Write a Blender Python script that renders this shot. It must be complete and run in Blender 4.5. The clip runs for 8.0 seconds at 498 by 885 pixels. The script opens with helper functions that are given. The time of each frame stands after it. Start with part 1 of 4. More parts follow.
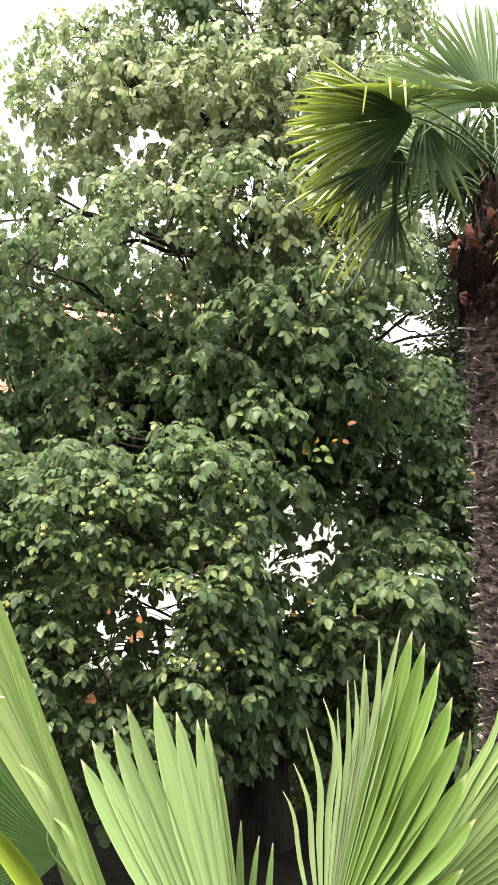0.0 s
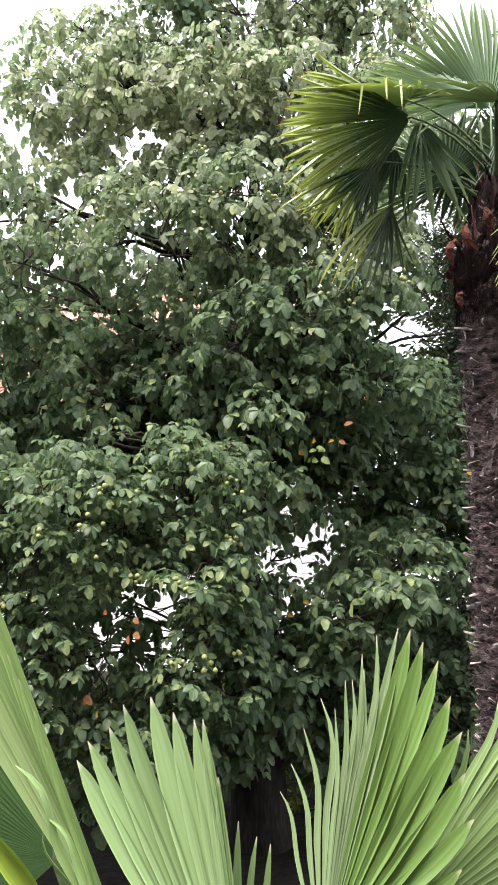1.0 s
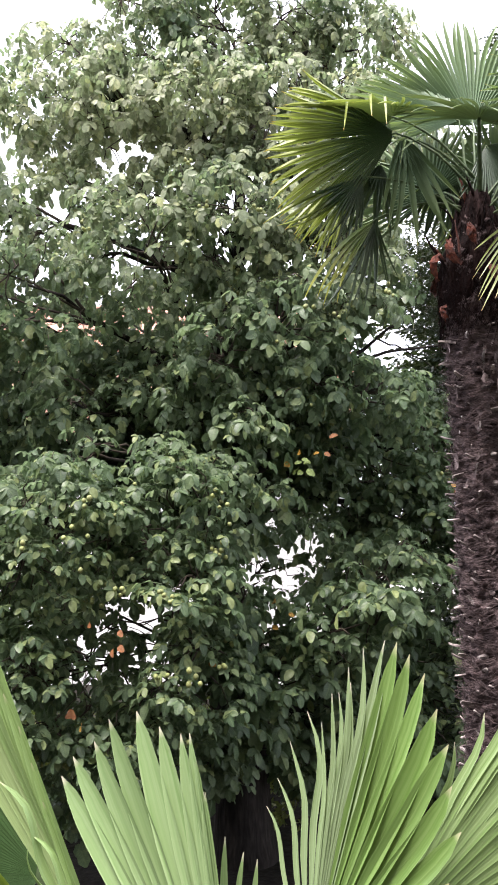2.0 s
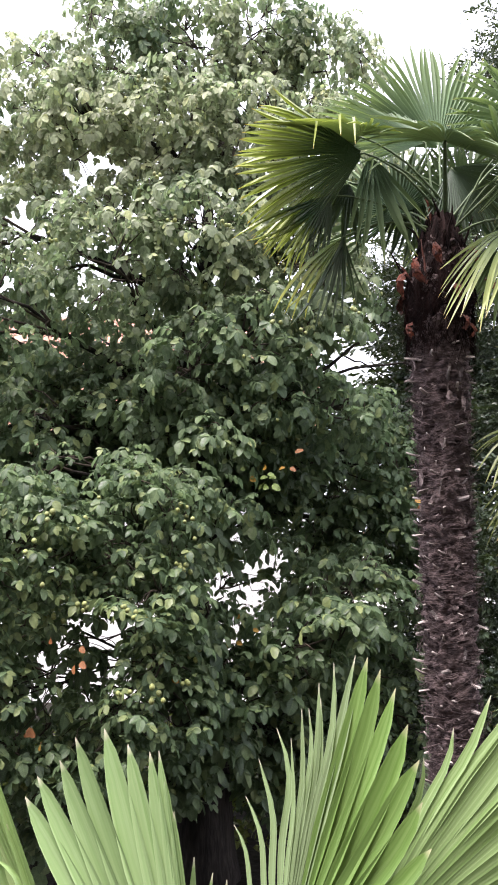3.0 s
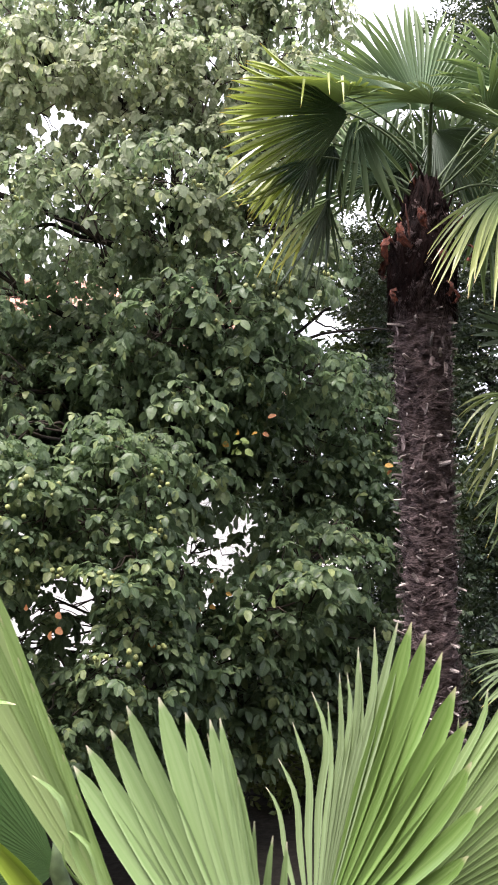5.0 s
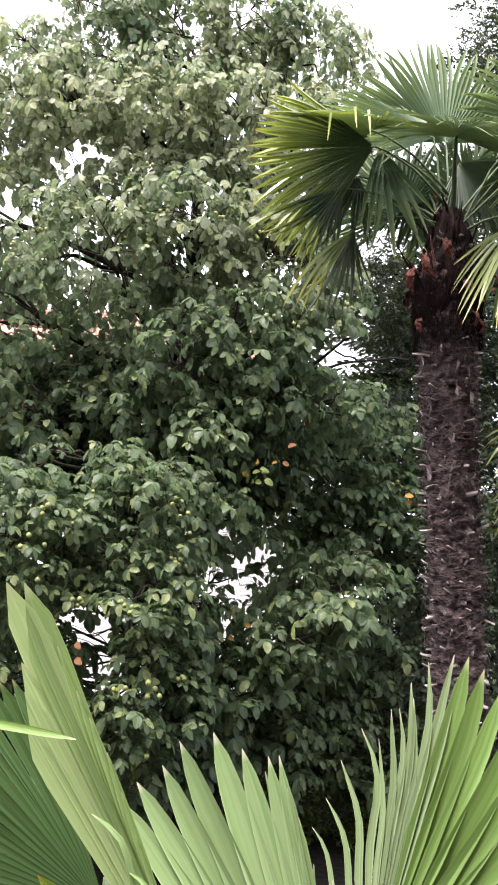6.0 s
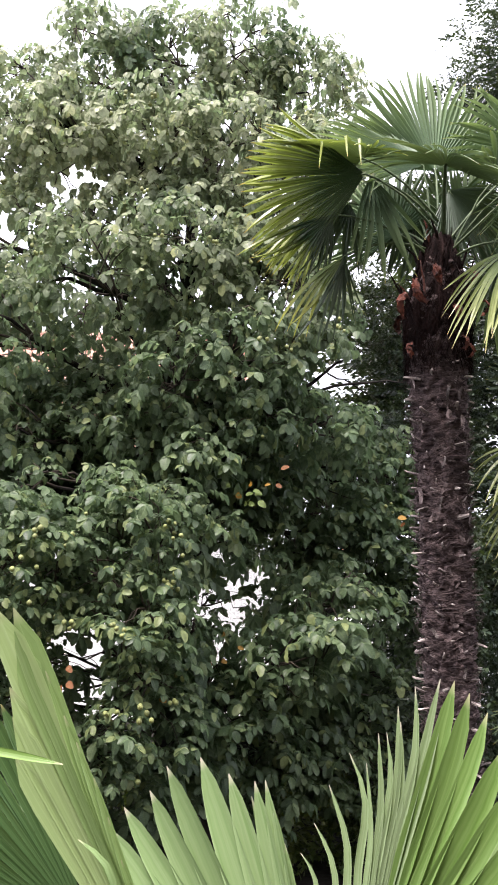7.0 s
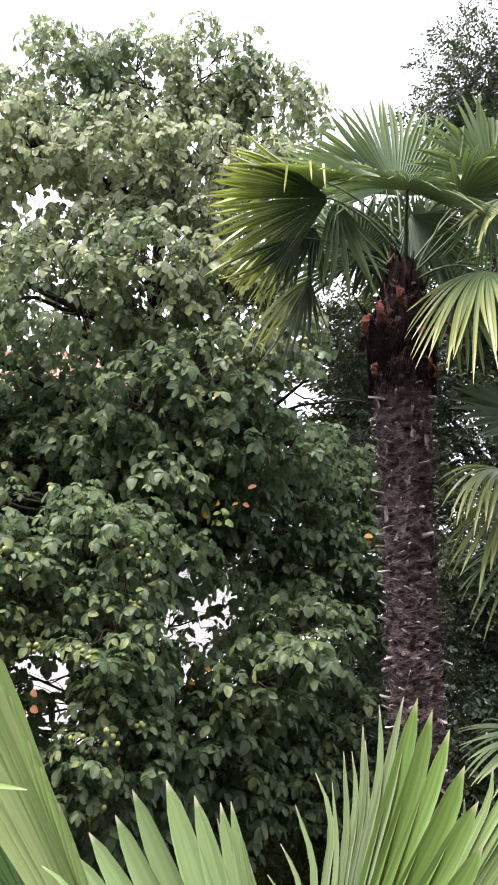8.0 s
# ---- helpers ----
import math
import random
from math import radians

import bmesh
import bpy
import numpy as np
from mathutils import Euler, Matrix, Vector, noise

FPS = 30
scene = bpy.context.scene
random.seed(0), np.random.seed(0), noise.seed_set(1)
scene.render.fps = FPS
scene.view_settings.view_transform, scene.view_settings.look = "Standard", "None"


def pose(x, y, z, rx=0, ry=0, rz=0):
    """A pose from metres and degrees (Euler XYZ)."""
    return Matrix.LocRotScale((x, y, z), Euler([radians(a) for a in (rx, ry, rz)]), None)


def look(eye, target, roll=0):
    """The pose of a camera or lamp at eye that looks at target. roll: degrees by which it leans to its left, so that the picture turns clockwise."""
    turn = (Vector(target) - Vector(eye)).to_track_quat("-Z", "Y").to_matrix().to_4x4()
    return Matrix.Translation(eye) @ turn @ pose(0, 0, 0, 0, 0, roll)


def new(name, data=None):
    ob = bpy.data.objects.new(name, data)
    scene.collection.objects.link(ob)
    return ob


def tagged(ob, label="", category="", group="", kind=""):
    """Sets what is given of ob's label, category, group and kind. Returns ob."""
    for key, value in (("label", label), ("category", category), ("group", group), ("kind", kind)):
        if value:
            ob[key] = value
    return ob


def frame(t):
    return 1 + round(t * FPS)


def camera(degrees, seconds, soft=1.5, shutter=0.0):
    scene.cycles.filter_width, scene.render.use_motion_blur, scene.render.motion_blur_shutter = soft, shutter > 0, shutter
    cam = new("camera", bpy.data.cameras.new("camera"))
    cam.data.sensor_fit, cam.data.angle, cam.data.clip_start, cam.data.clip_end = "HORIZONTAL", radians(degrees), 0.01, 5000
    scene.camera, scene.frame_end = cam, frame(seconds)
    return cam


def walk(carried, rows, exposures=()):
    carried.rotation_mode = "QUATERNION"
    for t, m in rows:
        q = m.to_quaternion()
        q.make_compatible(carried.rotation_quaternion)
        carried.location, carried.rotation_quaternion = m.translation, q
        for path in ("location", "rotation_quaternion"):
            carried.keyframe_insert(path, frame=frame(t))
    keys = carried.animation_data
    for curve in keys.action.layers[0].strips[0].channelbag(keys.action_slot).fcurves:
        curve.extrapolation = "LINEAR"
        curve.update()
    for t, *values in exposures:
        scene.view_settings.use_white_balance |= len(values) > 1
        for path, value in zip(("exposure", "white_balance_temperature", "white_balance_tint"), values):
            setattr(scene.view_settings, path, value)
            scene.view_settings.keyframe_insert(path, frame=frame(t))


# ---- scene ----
cam = camera(37.0, 8.0, soft=1.75, shutter=0.4)
PATH = [
    (0, (0.121, -0.001, 2.847), (0.078, 1.989, 3.042), 0.4),
    (0.5, (0.121, 0.0, 2.846), (0.083, 1.99, 3.045), 0.3),
    (1, (0.12, 0.005, 2.844), (0.087, 1.995, 3.042), 0.3),
    (1.5, (0.121, 0.001, 2.845), (0.096, 1.989, 3.056), 0.2),
    (3, (0.106, 0.01, 2.843), (0.208, 1.989, 3.113), 0.5),
    (3.5, (0.108, 0.009, 2.841), (0.24, 1.984, 3.126), 0.3),
    (4, (0.108, 0.013, 2.839), (0.267, 1.988, 3.111), 0.1),
    (4.5, (0.07, 0.021, 2.84), (0.257, 2.001, 3.049), -0.1),
    (4.7, (0.033, 0.029, 2.846), (0.24, 2.011, 3.019), -0.1),
    (5.8, (-0.071, 0.044, 2.843), (0.148, 2.018, 3.074), 0.4),
    (6, (-0.07, 0.053, 2.846), (0.111, 2.028, 3.101), 0.6),
    (6.5, (-0.064, 0.037, 2.851), (0.097, 2.009, 3.147), 0.8),
    (7, (-0.063, 0.035, 2.85), (0.132, 2.001, 3.162), 0.6),
    (7.5, (-0.06, 0.033, 2.849), (0.171, 1.994, 3.168), 0.4),
    (8, (-0.061, 0.021, 2.852), (0.219, 1.968, 3.214), 0.0),
]
walk(cam, [(t, look(eye, target, roll)) for t, eye, target, roll in PATH],
     exposures=[(0.0, 2.98, 7300, 4), (0.5, 2.78, 6700, 8), (1.0, 2.71, 6450, 13), (3.0, 2.7, 6400, 20), (4.5, 2.61, 6450, 19), (6.0, 2.68, 6500, 20), (6.6, 2.56, 6450, 20), (8.0, 2.53, 6450, 20)])

# ---- light ----
world = bpy.data.worlds.new("overcast_sky")
scene.world = world
world.use_nodes = True
wn, wl = world.node_tree.nodes, world.node_tree.links
sky = wn.new("ShaderNodeTexSky")
sky.sky_type, sky.sun_disc = "NISHITA", False
sky.sun_elevation, sky.sun_rotation = radians(71), radians(228)
cloud = wn.new("ShaderNodeTexNoise")
cloud.inputs["Scale"].default_value, cloud.inputs["Detail"].default_value = 2.2, 5.0
cover = wn.new("ShaderNodeMapRange")
cover.inputs["From Min"].default_value, cover.inputs["From Max"].default_value = 0.3, 0.55
cover.inputs["To Min"].default_value, cover.inputs["To Max"].default_value = 0.8, 1.0
mixs = wn.new("ShaderNodeMix")
mixs.data_type = "RGBA"
wl.new(cloud.outputs["Fac"], cover.inputs["Value"])
wl.new(cover.outputs["Result"], mixs.inputs["Factor"])
dim = wn.new("ShaderNodeMix")
dim.data_type, dim.blend_type = "RGBA", "MULTIPLY"
dim.inputs["Factor"].default_value = 1.0
dim.inputs["B"].default_value = (0.035, 0.035, 0.035, 1)
wl.new(sky.outputs["Color"], dim.inputs["A"])
wl.new(dim.outputs["Result"], mixs.inputs["A"])
mixs.inputs["B"].default_value = (0.51, 0.535, 0.58, 1)
wl.new(mixs.outputs["Result"], wn["Background"].inputs["Color"])
wn["Background"].inputs["Strength"].default_value = 1.0

sun = new("sun", bpy.data.lights.new("sun", "SUN"))
sun.data.energy, sun.data.angle, sun.data.color = 2.0, radians(24), (1.0, 0.955, 0.885)
sun.matrix_world = look((-3.8, -3.4, 15), (0, 0, 0))


# ---- materials ----
def material(name):
    mat = bpy.data.materials.new(name)
    mat.use_nodes = True
    return mat, mat.node_tree.nodes, mat.node_tree.links, mat.node_tree.nodes["Principled BSDF"]


def ramp(nodes, stops):
    r = nodes.new("ShaderNodeValToRGB")
    el = r.color_ramp.elements
    while len(el) < len(stops):
        el.new(0.5)
    for e, (pos, col) in zip(el, stops):
        e.position, e.color = pos, (*col, 1)
    return r


def noise_node(nodes, links, scale, detail=4.0, coord="Object"):
    tc = nodes.new("ShaderNodeTexCoord")
    n = nodes.new("ShaderNodeTexNoise")
    n.inputs["Scale"].default_value, n.inputs["Detail"].default_value = scale, detail
    links.new(tc.outputs[coord], n.inputs["Vector"])
    return n


def mix_col(nodes, links, fac, a, b, blend="MIX"):
    m = nodes.new("ShaderNodeMix")
    m.data_type, m.blend_type = "RGBA", blend
    for sock, val in (("Factor", fac), ("A", a), ("B", b)):
        s = [i for i in m.inputs if i.name == sock and (i.type == "VALUE" if sock == "Factor" else i.type == "RGBA")][0]
        if isinstance(val, (int, float)):
            s.default_value = val
        elif isinstance(val, tuple):
            s.default_value = (*val, 1)
        else:
            links.new(val, s)
    return [o for o in m.outputs if o.type == "RGBA"][0]


def leaf_material(name, stops, rough=0.4, glow=0.3, through_col=(0.2, 0.3, 0.05), patch_scale=1.1, patch_col=(0.24, 0.24, 0.075), patch_amount=0.5, lit_z=None, veins=False):
    """A leaf: hue by leaf, faint veins, wider patches of tint, some light through it; optional daylight painted by
    height.
    """
    mat, n, l, b = material(name)
    geo = n.new("ShaderNodeNewGeometry")
    rp = ramp(n, stops)
    l.new(geo.outputs["Random Per Island"], rp.inputs["Fac"])
    big = noise_node(n, l, patch_scale, 2.0)
    mr = n.new("ShaderNodeMapRange")
    mr.inputs["From Min"].default_value, mr.inputs["From Max"].default_value = 0.3, 0.6
    mr.inputs["To Max"].default_value = patch_amount
    l.new(big.outputs["Fac"], mr.inputs["Value"])
    patch = mr.outputs["Result"]
    # height gradient puts the crown's top light and lower shade into colour
    if lit_z:
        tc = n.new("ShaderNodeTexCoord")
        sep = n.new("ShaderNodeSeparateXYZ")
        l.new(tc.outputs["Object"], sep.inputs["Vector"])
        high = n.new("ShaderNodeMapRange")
        high.inputs["From Min"].default_value, high.inputs["From Max"].default_value = lit_z
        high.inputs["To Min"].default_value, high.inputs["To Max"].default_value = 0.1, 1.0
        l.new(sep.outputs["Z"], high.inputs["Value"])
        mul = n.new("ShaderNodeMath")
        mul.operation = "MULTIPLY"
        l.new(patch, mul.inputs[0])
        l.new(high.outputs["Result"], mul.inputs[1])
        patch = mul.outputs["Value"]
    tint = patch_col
    if lit_z:
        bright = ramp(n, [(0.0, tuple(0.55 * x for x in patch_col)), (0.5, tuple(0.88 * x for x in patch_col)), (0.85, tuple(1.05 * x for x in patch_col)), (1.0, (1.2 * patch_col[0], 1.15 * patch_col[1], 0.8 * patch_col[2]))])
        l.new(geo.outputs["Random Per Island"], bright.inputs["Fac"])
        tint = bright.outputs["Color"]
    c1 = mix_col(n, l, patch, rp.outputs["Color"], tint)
    if veins:
        uv = n.new("ShaderNodeUVMap")
        ax = n.new("ShaderNodeSeparateXYZ")
        l.new(uv.outputs["UV"], ax.inputs["Vector"])

        def calc(op, a, b_=None):
            m = n.new("ShaderNodeMath")
            m.operation = op
            for k, val in enumerate((a, b_)):
                if isinstance(val, (int, float)):
                    m.inputs[k].default_value = val
                elif val is not None:
                    l.new(val, m.inputs[k])
            return m.outputs["Value"]
        across = calc("ABSOLUTE", ax.outputs["Y"])
        wave = calc("SINE", calc("MULTIPLY", calc("SUBTRACT", ax.outputs["X"], calc("MULTIPLY", across, 0.16)), 52.0))
        side = ramp(n, [(0.0, (0, 0, 0)), (0.72, (0, 0, 0)), (1.0, (1, 1, 1))])
        l.new(wave, side.inputs["Fac"])
        mid = ramp(n, [(0.0, (1, 1, 1)), (0.05, (1, 1, 1)), (0.13, (0, 0, 0))])
        l.new(across, mid.inputs["Fac"])
        vein = calc("MAXIMUM", side.outputs["Color"], mid.outputs["Color"])
        c1 = mix_col(n, l, calc("MULTIPLY", vein, 0.26), c1, (0.24, 0.32, 0.13))
    fine = noise_node(n, l, 45.0, 3.0)
    fr = ramp(n, [(0.3, (0.72, 0.72, 0.72)), (0.7, (1.18, 1.18, 1.18))])
    l.new(fine.outputs["Fac"], fr.inputs["Fac"])
    c2 = mix_col(n, l, 1.0, c1, fr.outputs["Color"], "MULTIPLY")
    l.new(c2, b.inputs["Base Color"])
    b.inputs["Roughness"].default_value = rough
    b.inputs["Specular IOR Level"].default_value = 0.28
    bump = n.new("ShaderNodeBump")
    bump.inputs["Strength"].default_value, bump.inputs["Distance"].default_value = 0.5, 0.008
    height = fine.outputs["Fac"]
    if veins:
        bump.inputs["Distance"].default_value = 0.004
        height = calc("SUBTRACT", fine.outputs["Fac"], calc("MULTIPLY", vein, 0.9))
    l.new(height, bump.inputs["Height"])
    l.new(bump.outputs["Normal"], b.inputs["Normal"])
    tr = n.new("ShaderNodeBsdfTranslucent")
    tcol = mix_col(n, l, 0.6, c2, through_col)
    l.new(tcol, tr.inputs["Color"])
    ms = n.new("ShaderNodeMixShader")
    ms.inputs["Fac"].default_value = glow
    l.new(b.outputs["BSDF"], ms.inputs[1])
    l.new(tr.outputs["BSDF"], ms.inputs[2])
    l.new(ms.outputs["Shader"], n["Material Output"].inputs["Surface"])
    return mat


def fan_material(name, base, pale, tip, glow=0.28, rough=0.38, rim=0.75, outer=None, start=0.35, vary=(0.68, 1.3)):
    """A palm leaf's segment: pale and dark lengthwise veins, a dry tip, hue by piece, an optional hub-to-tip grade."""
    mat, n, l, b = material(name)
    uv = n.new("ShaderNodeUVMap")
    sep = n.new("ShaderNodeSeparateXYZ")
    l.new(uv.outputs["UV"], sep.inputs["Vector"])
    stretch = n.new("ShaderNodeMapping")
    stretch.inputs["Scale"].default_value = (6, 0.5, 1)
    l.new(uv.outputs["UV"], stretch.inputs["Vector"])
    obj = n.new("ShaderNodeObjectInfo")
    l.new(obj.outputs["Random"], stretch.inputs["Location"])
    veins = n.new("ShaderNodeTexNoise")
    veins.inputs["Scale"].default_value, veins.inputs["Detail"].default_value = 1.0, 3.0
    l.new(stretch.outputs["Vector"], veins.inputs["Vector"])
    vr = ramp(n, [(0.28, base), (0.74, pale)])
    l.new(veins.outputs["Fac"], vr.inputs["Fac"])
    hue = n.new("ShaderNodeHueSaturation")
    geo = n.new("ShaderNodeNewGeometry")
    ad = n.new("ShaderNodeMath")
    ad.operation = "ADD"
    l.new(obj.outputs["Random"], ad.inputs[0])
    l.new(geo.outputs["Random Per Island"], ad.inputs[1])
    mr = n.new("ShaderNodeMapRange")
    mr.inputs["From Max"].default_value = 2.0
    mr.inputs["To Min"].default_value, mr.inputs["To Max"].default_value = vary
    l.new(ad.outputs["Value"], mr.inputs["Value"])
    l.new(mr.outputs["Result"], hue.inputs["Value"])
    l.new(vr.outputs["Color"], hue.inputs["Color"])
    lines = ramp(n, [(0.0, (rim, rim, rim)), (0.045, (0, 0, 0)), (0.475, (0, 0, 0)), (0.5, (rim / 2, rim / 2, rim / 2)), (0.525, (0, 0, 0)), (0.955, (0, 0, 0)), (1.0, (rim, rim, rim))])
    l.new(sep.outputs["X"], lines.inputs["Fac"])
    lit = mix_col(n, l, lines.outputs["Color"], hue.outputs["Color"], tuple(min(1.0, 1.5 * x) for x in pale))
    # hub-to-tip grade: yellowing, and shaded hubs with lit outer parts painted in
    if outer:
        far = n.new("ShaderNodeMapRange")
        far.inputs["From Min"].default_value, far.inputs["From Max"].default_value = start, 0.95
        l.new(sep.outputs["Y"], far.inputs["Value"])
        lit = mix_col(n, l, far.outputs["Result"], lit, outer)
    edge = ramp(n, [(0.0, (0, 0, 0)), (0.96, (0, 0, 0)), (0.995, (1, 1, 1))])
    l.new(sep.outputs["Y"], edge.inputs["Fac"])
    c = mix_col(n, l, edge.outputs["Color"], lit, tip)
    l.new(c, b.inputs["Base Color"])
    b.inputs["Roughness"].default_value = rough
    bump = n.new("ShaderNodeBump")
    bump.inputs["Strength"].default_value, bump.inputs["Distance"].default_value = 0.35, 0.002
    l.new(veins.outputs["Fac"], bump.inputs["Height"])
    l.new(bump.outputs["Normal"], b.inputs["Normal"])
    tr = n.new("ShaderNodeBsdfTranslucent")
    l.new(mix_col(n, l, 0.4, c, (0.3, 0.42, 0.05)), tr.inputs["Color"])
    ms = n.new("ShaderNodeMixShader")
    thin = n.new("ShaderNodeMapRange")
    thin.inputs["From Min"].default_value, thin.inputs["From Max"].default_value = 0.2, 0.8
    thin.inputs["To Min"].default_value, thin.inputs["To Max"].default_value = glow * 0.3, glow
    l.new(sep.outputs["Y"], thin.inputs["Value"])
    l.new(thin.outputs["Result"], ms.inputs["Fac"])
    l.new(b.outputs["BSDF"], ms.inputs[1])
    l.new(tr.outputs["BSDF"], ms.inputs[2])
    l.new(ms.outputs["Shader"], n["Material Output"].inputs["Surface"])
    return mat


def rough_material(name, dark, light, scale, fine_scale, rough=0.85, bump_d=0.01, squash=(1, 1, 1), vary=0.0):
    """Bark, fibre, soil, plaster: two sizes of mottling and a relief."""
    mat, n, l, b = material(name)
    tc = n.new("ShaderNodeTexCoord")
    mp = n.new("ShaderNodeMapping")
    mp.inputs["Scale"].default_value = squash
    l.new(tc.outputs["Object"], mp.inputs["Vector"])
    a = n.new("ShaderNodeTexNoise")
    a.inputs["Scale"].default_value, a.inputs["Detail"].default_value = scale, 5.0
    f = n.new("ShaderNodeTexNoise")
    f.inputs["Scale"].default_value, f.inputs["Detail"].default_value = fine_scale, 6.0
    for x in (a, f):
        l.new(mp.outputs["Vector"], x.inputs["Vector"])
    r = ramp(n, [(0.3, dark), (0.7, light)])
    l.new(a.outputs["Fac"], r.inputs["Fac"])
    fr = ramp(n, [(0.3, (0.6, 0.6, 0.6)), (0.7, (1.3, 1.3, 1.3))])
    l.new(f.outputs["Fac"], fr.inputs["Fac"])
    col = mix_col(n, l, 1.0, r.outputs["Color"], fr.outputs["Color"], "MULTIPLY")
    if vary:
        info = n.new("ShaderNodeObjectInfo")
        span = n.new("ShaderNodeMapRange")
        span.inputs["To Min"].default_value, span.inputs["To Max"].default_value = 1 - vary, 1 + vary
        l.new(info.outputs["Random"], span.inputs["Value"])
        hue = n.new("ShaderNodeHueSaturation")
        l.new(span.outputs["Result"], hue.inputs["Value"])
        l.new(col, hue.inputs["Color"])
        col = hue.outputs["Color"]
    l.new(col, b.inputs["Base Color"])
    b.inputs["Roughness"].default_value = rough
    b.inputs["Specular IOR Level"].default_value = 0.4 if rough < 0.8 else 0.12
    bump = n.new("ShaderNodeBump")
    bump.inputs["Strength"].default_value, bump.inputs["Distance"].default_value = 0.8, bump_d
    l.new(f.outputs["Fac"], bump.inputs["Height"])
    l.new(bump.outputs["Normal"], b.inputs["Normal"])
    return mat


# the height range here paints the upper crown lighter than the lower
WALNUT = leaf_material("walnut_leaf", [(0.0, (0.025, 0.049, 0.026)), (0.45, (0.056, 0.096, 0.047)), (0.82, (0.1, 0.148, 0.068)), (1.0, (0.18, 0.215, 0.08))], rough=0.39, glow=0.4, through_col=(0.23, 0.34, 0.16), patch_col=(0.4, 0.425, 0.255), patch_amount=0.85, lit_z=(4.5, 6.3), veins=True)
TURNED = [leaf_material("red_leaf", [(0.0, (0.12, 0.028, 0.014)), (1.0, (0.19, 0.06, 0.02))], glow=0.14, through_col=(0.45, 0.13, 0.03), patch_col=(0.2, 0.12, 0.04), patch_scale=40.0),
          leaf_material("orange_leaf", [(0.0, (0.24, 0.09, 0.015)), (1.0, (0.3, 0.16, 0.025))], glow=0.14, through_col=(0.6, 0.3, 0.03), patch_col=(0.26, 0.2, 0.04), patch_scale=40.0),
          leaf_material("lime_leaf", [(0.0, (0.07, 0.125, 0.035)), (1.0, (0.11, 0.17, 0.045))], glow=0.14, through_col=(0.3, 0.42, 0.06), patch_col=(0.16, 0.18, 0.05), patch_scale=40.0)]
EVERGREEN = leaf_material("evergreen_leaf", [(0.0, (0.014, 0.025, 0.019)), (0.6, (0.026, 0.042, 0.029)), (1.0, (0.046, 0.065, 0.04))], rough=0.36, glow=0.08, patch_amount=0.05)
HEDGE = leaf_material("hedge_leaf", [(0.0, (0.02, 0.04, 0.012)), (0.6, (0.04, 0.07, 0.018)), (1.0, (0.08, 0.11, 0.025))])
FAN_NEAR = fan_material("young_palm_segment", (0.136, 0.215, 0.083), (0.222, 0.302, 0.15), (0.55, 0.5, 0.4), glow=0.2, rough=0.27, rim=0.28, vary=(0.8, 1.18))
FAN_MID = fan_material("narrow_palm_segment", (0.138, 0.202, 0.085), (0.268, 0.34, 0.188), (0.55, 0.5, 0.4), glow=0.2, rough=0.27, rim=0.6)
FAN_PLEAT = fan_material("pleated_palm_segment", (0.13, 0.205, 0.07), (0.28, 0.375, 0.18), (0.55, 0.5, 0.4), glow=0.24, rough=0.27, rim=0.5)
FAN_GREEN = fan_material("broad_palm_segment", (0.094, 0.172, 0.036), (0.178, 0.275, 0.085), (0.42, 0.4, 0.24), glow=0.15, rough=0.27, rim=0.5)
FAN_BRIGHT = fan_material("new_palm_segment", (0.2, 0.3, 0.03), (0.3, 0.4, 0.06), (0.55, 0.3, 0.05))
FAN_FOLD = fan_material("folded_palm_segment", (0.175, 0.285, 0.085), (0.265, 0.375, 0.15), (0.42, 0.44, 0.25), glow=0.2, rim=0.5)
FAN_PALE = fan_material("palm_segment_underside", (0.33, 0.46, 0.175), (0.425, 0.55, 0.265), (0.42, 0.44, 0.25), rim=0.2, vary=(0.9, 1.12))
# darker copy for the leaf behind the fold; its shade is in the colour
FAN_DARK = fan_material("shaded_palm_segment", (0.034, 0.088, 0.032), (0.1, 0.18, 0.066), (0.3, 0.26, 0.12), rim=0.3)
# lit copy of the crown leaf, its shaded hub painted near black
FAN_LIT = fan_material("lit_outer_palm_segment", (0.018, 0.044, 0.02), (0.046, 0.085, 0.036), (0.55, 0.33, 0.07), glow=0.24, rim=0.4, outer=(0.3, 0.35, 0.06), start=0.42)
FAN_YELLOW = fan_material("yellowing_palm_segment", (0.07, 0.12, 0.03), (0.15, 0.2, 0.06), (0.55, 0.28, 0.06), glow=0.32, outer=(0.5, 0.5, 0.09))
# paler copy for the bright side leaves, sunlight put into the colour
FAN_SIDE = fan_material("sunlit_palm_segment", (0.075, 0.125, 0.045), (0.13, 0.185, 0.085), (0.4, 0.3, 0.12), glow=0.22, outer=(0.25, 0.28, 0.1))
# dark copy for hanging and inner leaves, the crown's shade put into colour
FAN_HANG = fan_material("shaded_hanging_segment", (0.022, 0.044, 0.022), (0.05, 0.08, 0.042), (0.3, 0.26, 0.06), glow=0.12, rough=0.5, rim=0.2)
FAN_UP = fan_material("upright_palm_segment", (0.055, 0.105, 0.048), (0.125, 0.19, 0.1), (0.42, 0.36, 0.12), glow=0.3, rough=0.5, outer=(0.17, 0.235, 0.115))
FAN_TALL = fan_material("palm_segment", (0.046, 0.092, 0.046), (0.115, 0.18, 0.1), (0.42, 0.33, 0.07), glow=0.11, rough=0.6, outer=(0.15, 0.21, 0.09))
PETIOLE = rough_material("petiole_skin", (0.045, 0.075, 0.03), (0.1, 0.14, 0.06), 6, 60, 0.65, 0.002)
